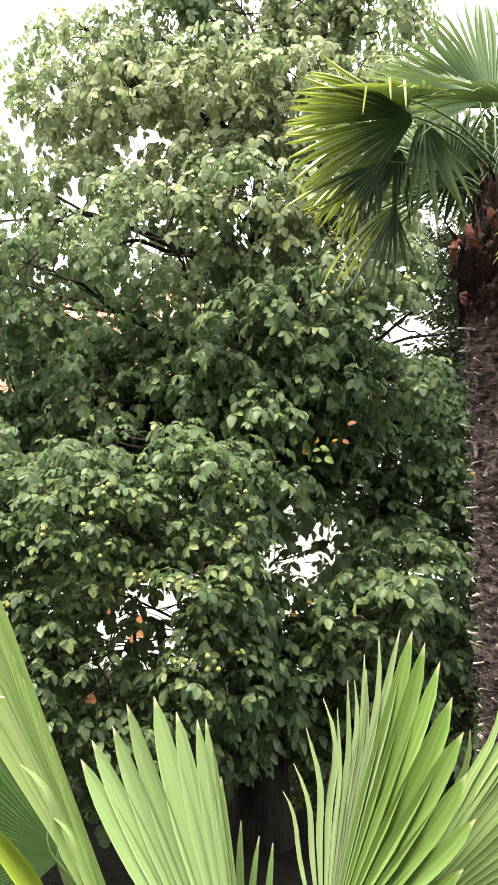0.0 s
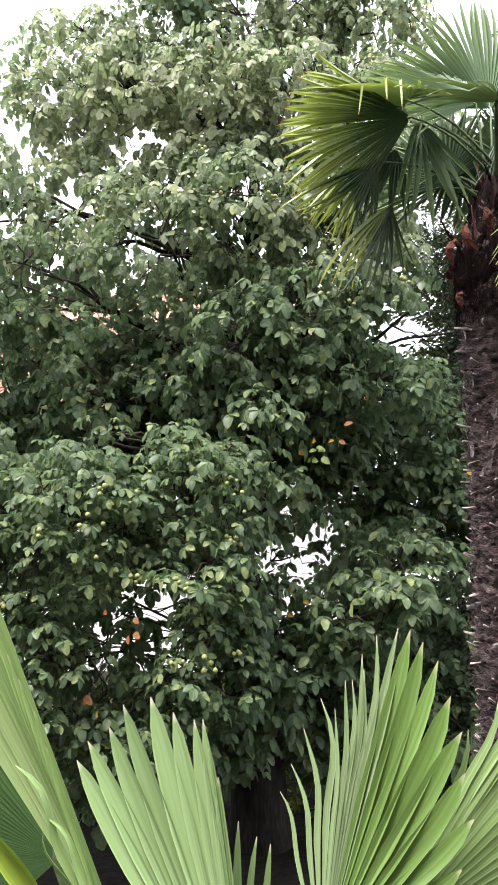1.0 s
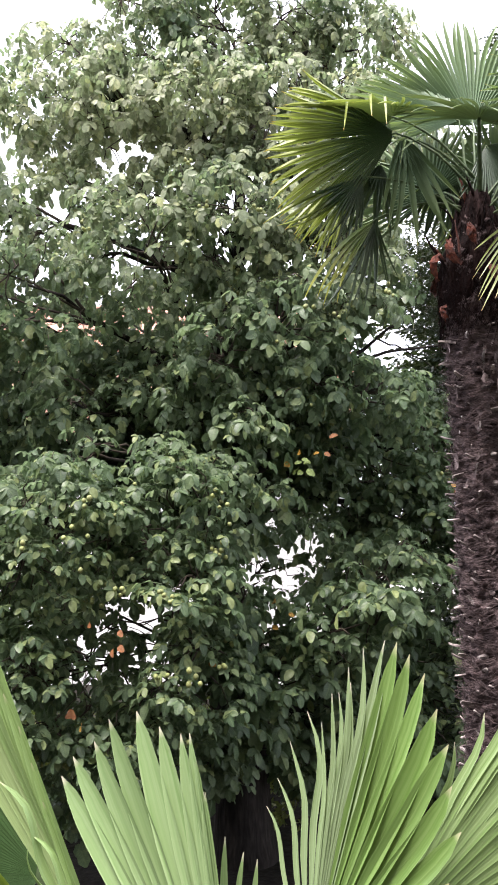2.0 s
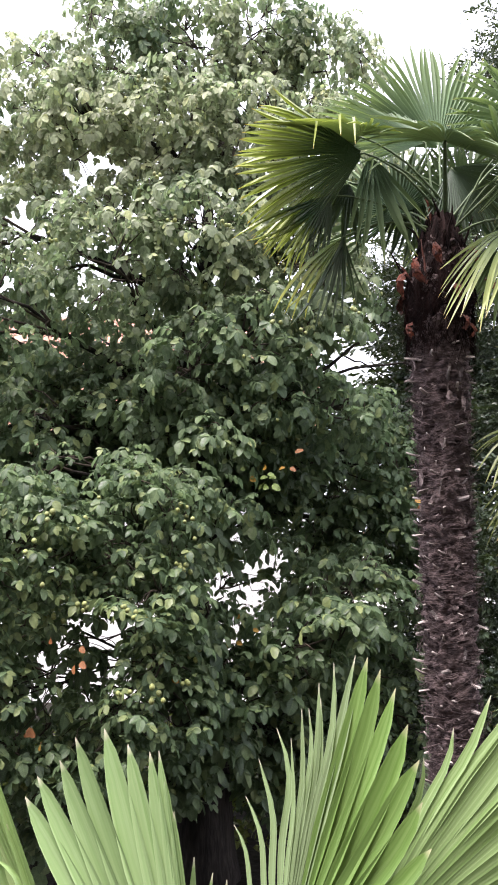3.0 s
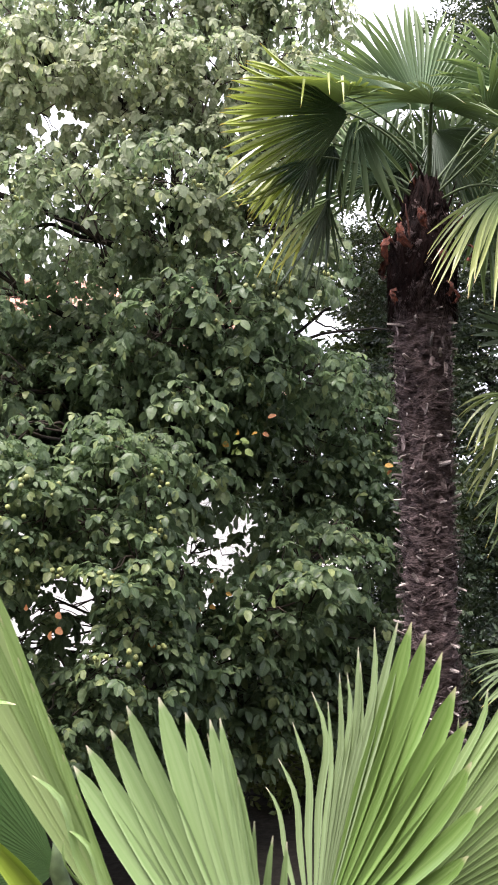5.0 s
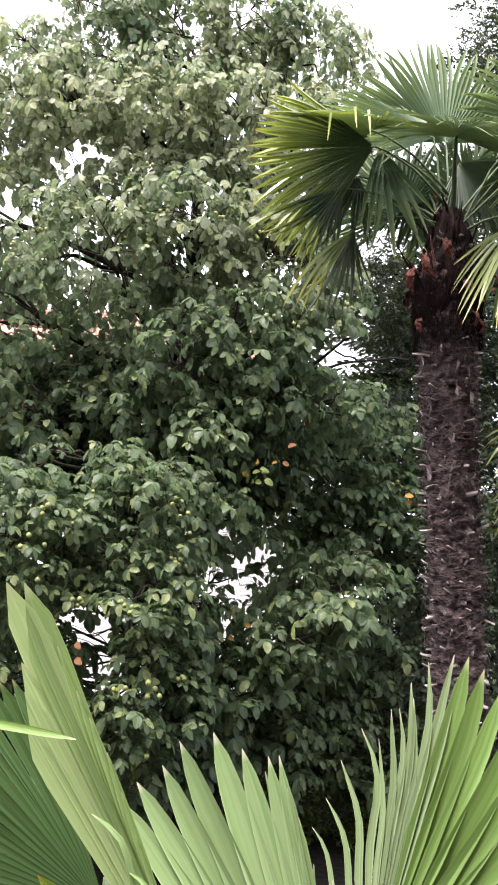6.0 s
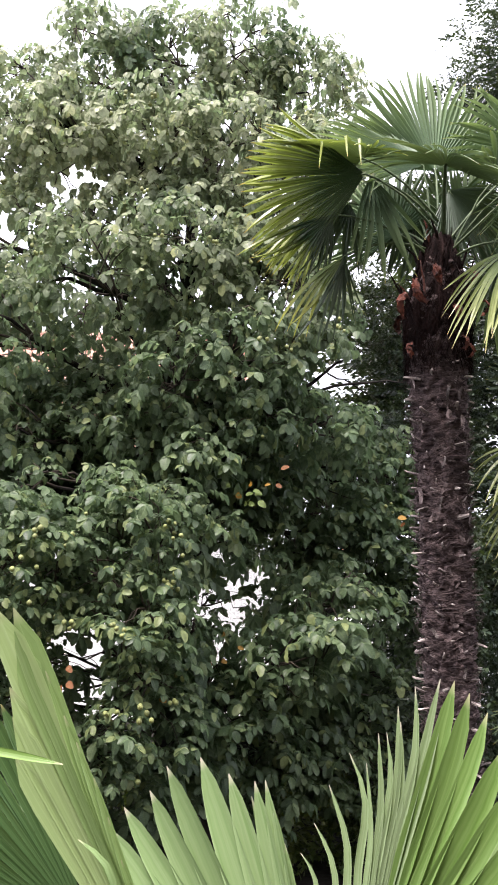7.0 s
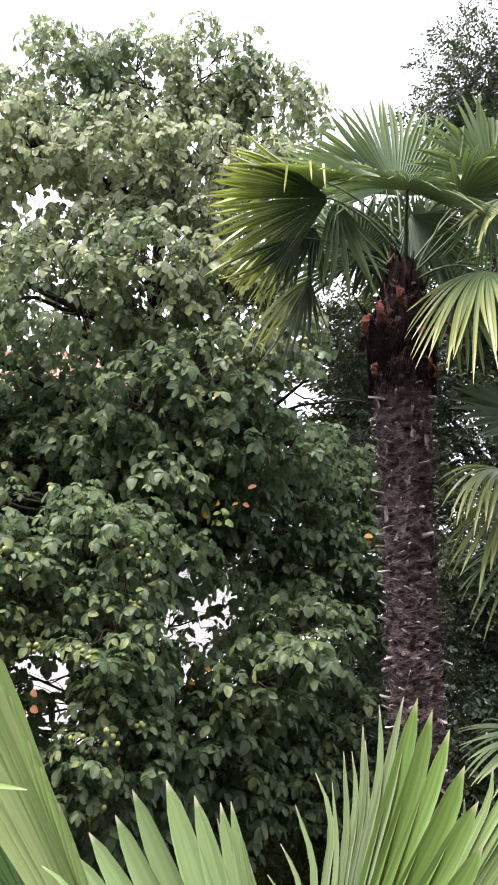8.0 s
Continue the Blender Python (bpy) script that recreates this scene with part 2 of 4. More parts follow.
FIBRE = rough_material("palm_fibre", (0.014, 0.0098, 0.01), (0.19, 0.14, 0.137), 22, 70, 0.95, 0.03, (1, 1, 2.5))
FLAKE = rough_material("torn_fibre", (0.06, 0.045, 0.044), (0.33, 0.26, 0.25), 30, 90, 0.9, 0.004, vary=0.5)
MAT = rough_material("red_fibre", (0.006, 0.0035, 0.0034), (0.026, 0.012, 0.0105), 10, 80, 0.95, 0.02, (3, 3, 0.6))
STRAND = rough_material("fibre_strand", (0.024, 0.017, 0.0168), (0.15, 0.112, 0.108), 9, 80, 0.9, 0.002)
STUB = rough_material("cut_leaf_base", (0.1, 0.078, 0.074), (0.45, 0.39, 0.36), 30, 90, 0.8, 0.004, vary=0.55)
SHEATH = rough_material("dry_sheath", (0.022, 0.008, 0.007), (0.16, 0.042, 0.022), 32, 110, 0.75, 0.006, vary=0.5)
BARK = rough_material("walnut_bark", (0.01, 0.009, 0.008), (0.034, 0.029, 0.025), 5, 40, 0.9, 0.02, (1, 1, 0.2))
TWIG = rough_material("walnut_twig", (0.03, 0.024, 0.02), (0.075, 0.06, 0.045), 10, 60, 0.85, 0.004)
HUSK = rough_material("green_husk", (0.12, 0.15, 0.045), (0.27, 0.28, 0.1), 20, 120, 0.55, 0.001, vary=0.3)
# near black: the deep shade under the trees is put into this colour
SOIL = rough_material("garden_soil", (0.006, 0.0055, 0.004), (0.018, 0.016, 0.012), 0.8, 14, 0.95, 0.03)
PLASTER = rough_material("white_plaster", (0.8, 0.79, 0.77), (0.83, 0.82, 0.8), 0.5, 30, 0.9, 0.0)
RENDERED = rough_material("beige_plaster", (0.26, 0.23, 0.19), (0.38, 0.35, 0.3), 1.2, 50, 0.9, 0.003)
TILE = rough_material("roof_tile", (0.3, 0.14, 0.1), (0.5, 0.3, 0.23), 1.5, 20, 0.85, 0.006)
WOOD = rough_material("eave_board", (0.16, 0.11, 0.07), (0.26, 0.19, 0.12), 3, 40, 0.7, 0.003)


# ---- helpers for meshes ----
def quad_mesh(name, verts, quads, mat, smooth=True, uv=None):
    """A mesh from arrays of corners and four-sided faces."""
    verts, quads = np.asarray(verts, dtype=np.float32).reshape(-1, 3), np.asarray(quads, dtype=np.int32).reshape(-1, 4)
    me = bpy.data.meshes.new(name)
    me.vertices.add(len(verts))
    me.vertices.foreach_set("co", verts.ravel())
    me.loops.add(quads.size)
    me.loops.foreach_set("vertex_index", quads.ravel())
    me.polygons.add(len(quads))
    me.polygons.foreach_set("loop_start", np.arange(0, quads.size, 4, dtype=np.int32))
    me.polygons.foreach_set("use_smooth", np.full(len(quads), smooth))
    if uv is not None:
        layer = me.uv_layers.new(name="UVMap")
        layer.data.foreach_set("uv", np.asarray(uv, dtype=np.float32)[quads.ravel()].ravel())
    me.update(calc_edges=True)
    me.validate()
    me.materials.append(mat)
    return me


def thing(name, label, category, at=(0, 0, 0), group="", kind=""):
    ob = new(name)
    ob.location = at
    ob.empty_display_size = 0.1
    return tagged(ob, label, category, group, kind)


def part(name, mesh, parent, label="", kind="", m=None):
    """One mesh object under a thing or a part; m is its pose in the world."""
    ob = new(name, mesh)
    ob.parent = parent
    base = Matrix.Translation(parent.location) if parent.parent is None else Matrix.Translation(parent.parent.location) @ parent.matrix_basis
    ob.matrix_basis = base.inverted() @ (m if m is not None else Matrix.Identity(4))
    return tagged(ob, label, "", "", kind)


def tube(path, radii, sides=8):
    """Corners and faces of a closed tapering tube along a path."""
    path = [Vector(p) for p in path]
    verts, quads = [], []
    up = Vector((0.31, 0.2, 0.82))
    for i, p in enumerate(path):
        d = (path[min(i + 1, len(path) - 1)] - path[max(i - 1, 0)]).normalized()
        a = d.cross(up)
        a = a.normalized() if a.length > 1e-4 else d.orthogonal().normalized()
        b = d.cross(a)
        r = radii[i]
        for k in range(sides):
            w = 2 * math.pi * k / sides
            verts.append(p + (a * math.cos(w) + b * math.sin(w)) * r)
    for i in range(len(path) - 1):
        for k in range(sides):
            k2 = (k + 1) % sides
            quads.append((i * sides + k, i * sides + k2, (i + 1) * sides + k2, (i + 1) * sides + k))
    last = (len(path) - 1) * sides
    for k in range(0, sides - 2, 2):
        quads.append((last, last + k + 1, last + k + 2, last + (k + 3) % sides))
        quads.append((0, (k + 3) % sides, k + 2, k + 1))
    return [tuple(v) for v in verts], quads


def join(pieces):
    """Several (corners, faces) as one."""
    vs, qs, base = [], [], 0
    for v, q in pieces:
        v, q = np.asarray(v, dtype=np.float32).reshape(-1, 3), np.asarray(q, dtype=np.int32).reshape(-1, 4)
        vs.append(v)
        qs.append(q + base)
        base += len(v)
    return np.concatenate(vs), np.concatenate(qs)


def bend(a, b, sag, steps, rnd, wobble=0.05):
    """A crooked path from a to b that rises or sags between."""
    a, b = Vector(a), Vector(b)
    out = []
    for i in range(steps + 1):
        t = i / steps
        p = a.lerp(b, t) + Vector((0, 0, sag * math.sin(math.pi * t)))
        if 0 < i < steps:
            p += Vector([rnd.uniform(-wobble, wobble) for _ in range(3)])
        out.append(p)
    return out


# ---- leaves of broad-leaved trees ----
def leaflet(width, stations, fold=0.3, curl=0.2):
    """One oval leaflet, 1 long, along x: corners and faces."""
    v, q = [], []
    for s in stations:
        w = width * (math.sin(math.pi * min(max(s, 0.012), 0.99) ** 0.95)) ** 0.5 + 0.003
        z = -curl * s * s
        v += [(s, w, z + fold * w), (s, 0, z), (s, -w, z + fold * w)]
    for i in range(len(stations) - 1):
        a = 3 * i
        q += [(a, a + 1, a + 4, a + 3), (a + 1, a + 2, a + 5, a + 4)]
    return np.array(v), np.array(q), np.array([(s, e) for s in stations for e in (1.0, 0.0, -1.0)])


PLAIN_LEAFLET = leaflet(0.36, (0.0, 0.2, 0.72, 1.0), 0.2, 0.15)
LEAFLET = leaflet(0.36, (0.0, 0.1, 0.45, 0.86, 1.0), 0.3, 0.28)


def compound_leaf(rnd, pairs=3, length=0.3, lift=25, droop=75, big=0.13, hang=(0.05, 0.5), form=None):
    """A walnut leaf that leaves the twig along +x: leaflets in pairs and one at the end, on a drooping stalk."""
    pieces, stalk = [], []
    lv, lq, luv = form or LEAFLET

    def at(t):
        p = radians(lift - droop * t / 2)
        return np.array((math.cos(p), 0, math.sin(p))) * length * t

    def add(t, side, fork, size):
        p = radians(lift - droop * t)
        tan = np.array((math.cos(p), 0, math.sin(p)))
        d = math.cos(fork) * tan + side * math.sin(fork) * np.array((0, 1, 0))
        d = d + np.array((0, 0, -rnd.uniform(*hang)))
        d += np.array([rnd.uniform(-0.15, 0.15) for _ in range(3)])
        d /= np.linalg.norm(d)
        n = np.array((-math.sin(p), 0, math.cos(p))) + np.array([rnd.uniform(-0.45, 0.45) for _ in range(3)])
        n -= d * n.dot(d)
        n /= np.linalg.norm(n)
        w = np.cross(n, d)
        pieces.append((at(t) + size * (lv[:, :1] * d + lv[:, 1:2] * w + lv[:, 2:] * n), lq))

    for k in range(pairs):
        t = 0.42 + 0.5 * k / max(1, pairs - 1)
        size = big * (0.62 + 0.3 * k / max(1, pairs - 1))
        for side in (-1, 1):
            add(t + rnd.uniform(-0.03, 0.03), side, radians(rnd.uniform(50, 78)), size * rnd.uniform(0.85, 1.12))
    add(1.0, 1, 0.0, big * rnd.uniform(0.9, 1.2))
    sv, sq = tube([at(t) for t in (0, 0.5, 1.0)], (0.003, 0.0024, 0.0015), 3)
    uv = np.concatenate([luv] * len(pieces) + [np.full((len(sv), 2), 0.5)])
    return (*join(pieces + [(sv, [f for f in sq if len(set(f)) == 4])]), uv)


def scatter(template, places, azimuths, sizes, tilts):
    """Copies of one template, each turned about z, tipped and sized, as one block of corners and faces."""
    tv, tq = template
    n = len(places)
    ca, sa, cx, sx = np.cos(azimuths), np.sin(azimuths), np.cos(tilts), np.sin(tilts)
    x, y, z = tv[:, 0], tv[:, 1], tv[:, 2]
    y2 = y[None] * cx[:, None] - z[None] * sx[:, None]
    z2 = y[None] * sx[:, None] + z[None] * cx[:, None]
    X = x[None] * ca[:, None] - y2 * sa[:, None]
    Y = x[None] * sa[:, None] + y2 * ca[:, None]
    v = np.stack((X, Y, z2), axis=2) * sizes[:, None, None] + places[:, None, :]
    q = tq[None] + (np.arange(n) * len(tv))[:, None, None]
    return v.reshape(-1, 3), q.reshape(-1, 4)


def in_gap(p, gaps):
    for a, b, r, clear in gaps:
        a, b = Vector(a), Vector(b)
        ab = b - a
        t = max(0.0, min(1.0, (Vector(p) - a).dot(ab) / ab.dot(ab)))
        if (a + ab * t - Vector(p)).length < r:
            return clear
    return 0.0


# ---- ground ----
def build_ground():
    n = 90
    xs = np.sign(np.linspace(-1, 1, n)) * np.abs(np.linspace(-1, 1, n)) ** 3 * 400
    ys = np.sign(np.linspace(-1, 1, n)) * np.abs(np.linspace(-1, 1, n)) ** 3 * 400 + 6
    v = [(x, y, 0.06 * noise.noise(Vector((x * 0.6, y * 0.6, 0))) if abs(x) < 30 else 0.0) for y in ys for x in xs]
    q = [(j * n + i, j * n + i + 1, (j + 1) * n + i + 1, (j + 1) * n + i) for j in range(n - 1) for i in range(n - 1)]
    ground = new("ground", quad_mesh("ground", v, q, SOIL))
    tagged(ground, "bare garden soil with tree shade put into its colour", "ground", kind="structure")


# ---- the house behind the trees ----
def box(x0, x1, y0, y1, z0, z1):
    v = [(x, y, z) for z in (z0, z1) for y in (y0, y1) for x in (x0, x1)]
    return v, [(0, 2, 3, 1), (4, 5, 7, 6), (0, 1, 5, 4), (2, 6, 7, 3), (0, 4, 6, 2), (1, 3, 7, 5)]


def build_house():
    house = thing("house", "white plastered house with an orange clay tile roof", "house", (-3, 16, 0))
    x0, x1, y0, y1, eave, ridge = -10.0, 2.15, 14.0, 20.0, 4.5, 7.9
    mid = (y0 + y1) / 2
    gable = [(x, y, z) for x in (x0, x1) for y, z in ((y0, 0), (y1, 0), (y1, eave), (mid, ridge - 0.12), (y0, eave))]
    bm = bmesh.new()
    vs = [bm.verts.new(p) for p in gable]
    bm.faces.new(vs[0:5])
    bm.faces.new(vs[5:10][::-1])
    for a, b in ((0, 1), (1, 2), (2, 3), (3, 4), (4, 0)):
        bm.faces.new((vs[b], vs[a], vs[a + 5], vs[b + 5]))
    bmesh.ops.recalc_face_normals(bm, faces=bm.faces)
    me = bpy.data.meshes.new("wall")
    bm.to_mesh(me)
    bm.free()
    me.materials.append(PLASTER)
    part("wall", me, house, "white plaster wall")
    # rows of half-round tiles on both slopes
    pieces = []
    for side in (-1, 1):
        n_col, n_row = 62, 14
        for i in range(n_col):
            cx = x0 - 0.25 + (x1 - x0 + 0.5) * (i + 0.5) / n_col
            r = (x1 - x0 + 0.5) / n_col * 0.56
            for j in range(n_row):
                v = []
                for e in (0, 1):
                    t = (j + e * 1.12) / n_row * 1.08 - 0.08
                    y = (y0 if side < 0 else y1) + (mid - (y0 if side < 0 else y1)) * t
                    z = eave + (ridge - eave) * t + 0.05 * (1 - e)
                    for k in range(5):
                        w = math.pi * k / 4
                        v.append((cx + r * math.cos(w), y, z + r * 0.9 * math.sin(w) + random.uniform(0, 0.01)))
                pieces.append((v, [(k, k + 1, k + 6, k + 5) for k in range(4)]))
    v, q = join(pieces)
    part("roof", quad_mesh("roof", v, q, TILE), house, "weathered orange clay tile roof")
    part("ridge_cap", quad_mesh("ridge_cap", *tube([(x0 - 0.25, mid, ridge), (x1 + 0.25, mid, ridge)], (0.14, 0.14), 10), TILE), house)
    part("eave_board", quad_mesh("eave_board", *box(x0 - 0.2, x1 + 0.2, y0 - 0.3, y0 - 0.26, eave - 0.42, eave - 0.24), WOOD), house, "brown wooden eave board")
    # unseen wall added behind the camera; it cuts light on the lower foliage
    near = thing("light_blocking_wall", "unseen plain beige wall added to block light from the front", "house", (0, -1.6, 0))
    part("wall", quad_mesh("wall", *box(-9, 9, -2.0, -1.6, 0, 8.2), RENDERED), near)
    annex = thing("garden_wall", "pale plastered garden wall beside the house", "wall", (4.2, 14.2, 0), kind="structure")
    part("wall", quad_mesh("wall", *box(2.18, 6.4, 14.0, 14.3, 0, 3.0), PLASTER), annex)
    part("coping", quad_mesh("coping", *box(2.2, 6.45, 13.95, 14.35, 3.0, 3.08), TILE), annex, "orange clay coping")


# ---- walnut tree ----
UPPER = [(-1.0, 7.6, 8.35, 0.6), (-0.2, 7.6, 8.35, 0.68), (0.6, 7.7, 8.6, 0.66), (1.35, 7.8, 8.2, 0.65), (-1.9, 7.5, 7.5, 0.75),
         (-1.15, 7.2, 7.1, 0.65), (-0.4, 7.1, 7.0, 0.7), (0.35, 7.1, 7.0, 0.7), (1.15, 7.4, 6.9, 0.75), (-0.8, 6.5, 5.4, 0.65), (1.8, 7.9, 7.1, 0.6),
         (-0.05, 6.6, 5.7, 0.65), (-1.8, 6.3, 4.95, 0.7), (-2.8, 6.9, 5.9, 0.9), (0.75, 6.8, 5.5, 0.7), (1.15, 7.2, 5.6, 0.56), (0.5, 6.4, 4.75, 0.5), (1.1, 6.6, 4.75, 0.4), (-1.5, 7.3, 6.25, 0.5), (-0.6, 7.0, 6.15, 0.5), (0.3, 7.0, 6.2, 0.5), (1.35, 6.7, 4.15, 0.36), (0.85, 6.6, 4.2, 0.36),
         (-1.93, 7.7, 7.29, 0.45), (-1.22, 7.7, 7.86, 0.50), (-0.28, 7.6, 7.64, 0.50), (0.60, 7.7, 7.47, 0.50), (-1.67, 7.2, 5.56, 0.50), (-0.62, 7.8, 8.51, 0.45), (0.88, 8.0, 8.52, 0.42)]
LOWER = [(-2.0, 7.2, 4.1, 0.7), (-0.05, 6.3, 4.5, 0.42), (0.35, 7.1, 4.1, 0.6), (0.85, 7.4, 3.9, 0.5), (-0.75, 7.3, 4.1, 0.75),
         (1.75, 8.0, 3.7, 0.62), (-1.3, 5.5, 2.8, 0.68), (-0.45, 5.8, 3.0, 0.6), (-0.42, 5.5, 2.35, 0.5), (-1.25, 5.4, 1.85, 0.6),
         (-0.4, 5.5, 1.8, 0.5), (0.95, 6.4, 2.2, 0.48), (1.4, 6.8, 2.45, 0.5), (1.9, 8.1, 3.05, 0.62), (0.35, 6.5, 1.65, 0.45), (-0.95, 7.2, 3.6, 0.52), (-2.1, 7.0, 3.45, 0.6), (0.0, 7.3, 3.6, 0.45),
         (-1.18, 5.9, 3.44, 0.24), (-0.49, 5.8, 3.37, 0.22), (-0.04, 5.9, 3.25, 0.24), (0.11, 6.2, 3.70, 0.28), (0.29, 6.2, 3.04, 0.22), (0.43, 6.4, 4.08, 0.28), (-0.11, 5.9, 2.68, 0.22), (0.03, 5.9, 2.29, 0.22),
         (-1.43, 6.5, 3.96, 0.32), (-0.9, 6.6, 4.02, 0.27), (-0.38, 6.5, 3.93, 0.32), (0.06, 6.7, 4.05, 0.25), (0.48, 6.75, 3.81, 0.25), (-1.23, 6.9, 4.4, 0.29), (-0.53, 6.9, 4.39, 0.27), (-0.02, 7.0, 4.45, 0.23)]
SKIRT = [(1.05, 7.5, 1.25, 0.62), (1.65, 7.7, 1.6, 0.58), (-2.2, 5.7, 2.9, 0.8), (-2.1, 5.6, 1.6, 0.7), (0.42, 7.6, 3.45, 0.5), (1.0, 7.9, 3.15, 0.55),
         (0.0, 6.3, 1.95, 0.42), (0.05, 6.4, 1.35, 0.36), (-0.35, 6.3, 1.15, 0.45), (0.75, 7.0, 0.95, 0.45), (1.75, 7.4, 1.0, 0.5), (-1.1, 6.3, 1.0, 0.5), (0.0, 6.5, 2.6, 0.4), (2.25, 8.3, 3.95, 0.55), (-0.75, 5.3, 1.5, 0.35), (1.4, 7.8, 4.22, 0.42), (1.0, 7.1, 4.5, 0.3)]
INNER = [(-1.2, 8.5, 5.2, 1.0), (0.3, 8.5, 5.5, 1.0), (-1.7, 8.3, 3.3, 1.0), (1.5, 8.5, 3.5, 0.8), (-0.5, 8.3, 3.6, 0.9),
         (-2.6, 7.5, 4.6, 0.9), (-1.0, 8.0, 4.4, 0.8), (1.2, 8.0, 1.9, 0.7), (-0.8, 7.3, 2.3, 0.6), (1.9, 8.4, 2.4, 0.8), (-1.2, 6.7, 1.8, 0.6), (-2.2, 6.9, 2.2, 0.8)]
GAPS = [((0.39, 5.0, 2.67), (0.64, 9.5, 2.52), 0.42, 0.86), ((0.52, 5.0, 2.89), (0.88, 9.5, 2.94), 0.32, 0.82), ((0.24, 5.0, 2.47), (0.36, 9.5, 2.13), 0.28, 0.7),
        ((0.19, 5.0, 2.23), (0.27, 9.5, 1.69), 0.13, 0.7), ((1.02, 5.0, 4.11), (2.31, 12.0, 5.89), 0.2, 0.97), ((1.16, 5.0, 4.1), (2.64, 12.0, 5.86), 0.2, 0.97),
        ((1.28, 5.0, 4.09), (2.93, 12.0, 5.83), 0.17, 0.95), ((0.82, 5.0, 3.17), (1.46, 9.5, 3.46), 0.12, 0.7), ((1.39, 5.0, 2.78), (2.55, 9.5, 2.73), 0.1, 0.8),
        ((0.99, 5.0, 2.58), (1.78, 9.5, 2.34), 0.12, 0.75), ((0.84, 5.0, 2.56), (1.5, 9.5, 2.31), 0.1, 0.7), ((1.3, 5.0, 2.43), (2.38, 9.5, 2.06), 0.1, 0.8),
        ((-0.85, 5.0, 5.49), (-1.71, 9.5, 7.87), 0.16, 0.6), ((-1.18, 5.0, 5.1), (-2.34, 9.5, 7.13), 0.22, 0.6), ((-0.51, 5.0, 5.5), (-1.07, 9.5, 7.9), 0.12, 0.6),
        ((-0.89, 5.0, 4.5), (-1.78, 9.5, 5.99), 0.16, 0.6), ((-0.09, 5.0, 5.01), (-0.26, 9.5, 6.97), 0.1, 0.5), ((-0.56, 5.0, 2.17), (-1.16, 9.5, 1.56), 0.25, 0.82),
        ((-0.78, 5.0, 1.94), (-1.58, 9.5, 1.13), 0.25, 0.82), ((-0.9, 5.0, 2.17), (-1.8, 9.5, 1.56), 0.22, 0.82), ((-0.75, 5.0, 1.75), (-1.53, 9.5, 0.77), 0.16, 0.82),
        ((-1.02, 5.0, 1.72), (-2.03, 9.5, 0.71), 0.16, 0.82),
        ((1.3, 5.0, 5.16), (2.48, 9.5, 7.25), 0.2, 0.85), ((0.1, 5.2, 0.75), (0.2, 7.5, 0.3), 0.42, 0.6)]

TURNING = [(0.69, 6.00, 3.52, 3, (0, 1)),
           (0.46, 6.00, 3.40, 3, (1, 2)),
           (0.55, 6.00, 3.31, 9, (2,)),
           (0.23, 6.10, 2.07, 2, (1,)),
           (0.36, 6.10, 2.17, 3, (1, 2)),
           (-0.12, 5.20, 1.87, 1, (1,)),
           (-0.79, 4.90, 2.17, 4, (0,)),
           (-1.00, 4.90, 1.62, 3, (0, 1)),
           (1.81, 6.40, 3.21, 2, (0, 1)),
           (-0.38, 5.00, 2.42, 1, (1,))]
SPRAYS = [(0.54, 7.2, 2.65, 0.42, 10), (0.37, 7.0, 2.27, 0.30, 2), (0.82, 7.4, 2.97, 0.30, 3), (-0.87, 6.2, 1.87, 0.45, 5), (-1.17, 6.2, 1.66, 0.40, 4), (1.56, 7.6, 4.76, 0.30, 1)]


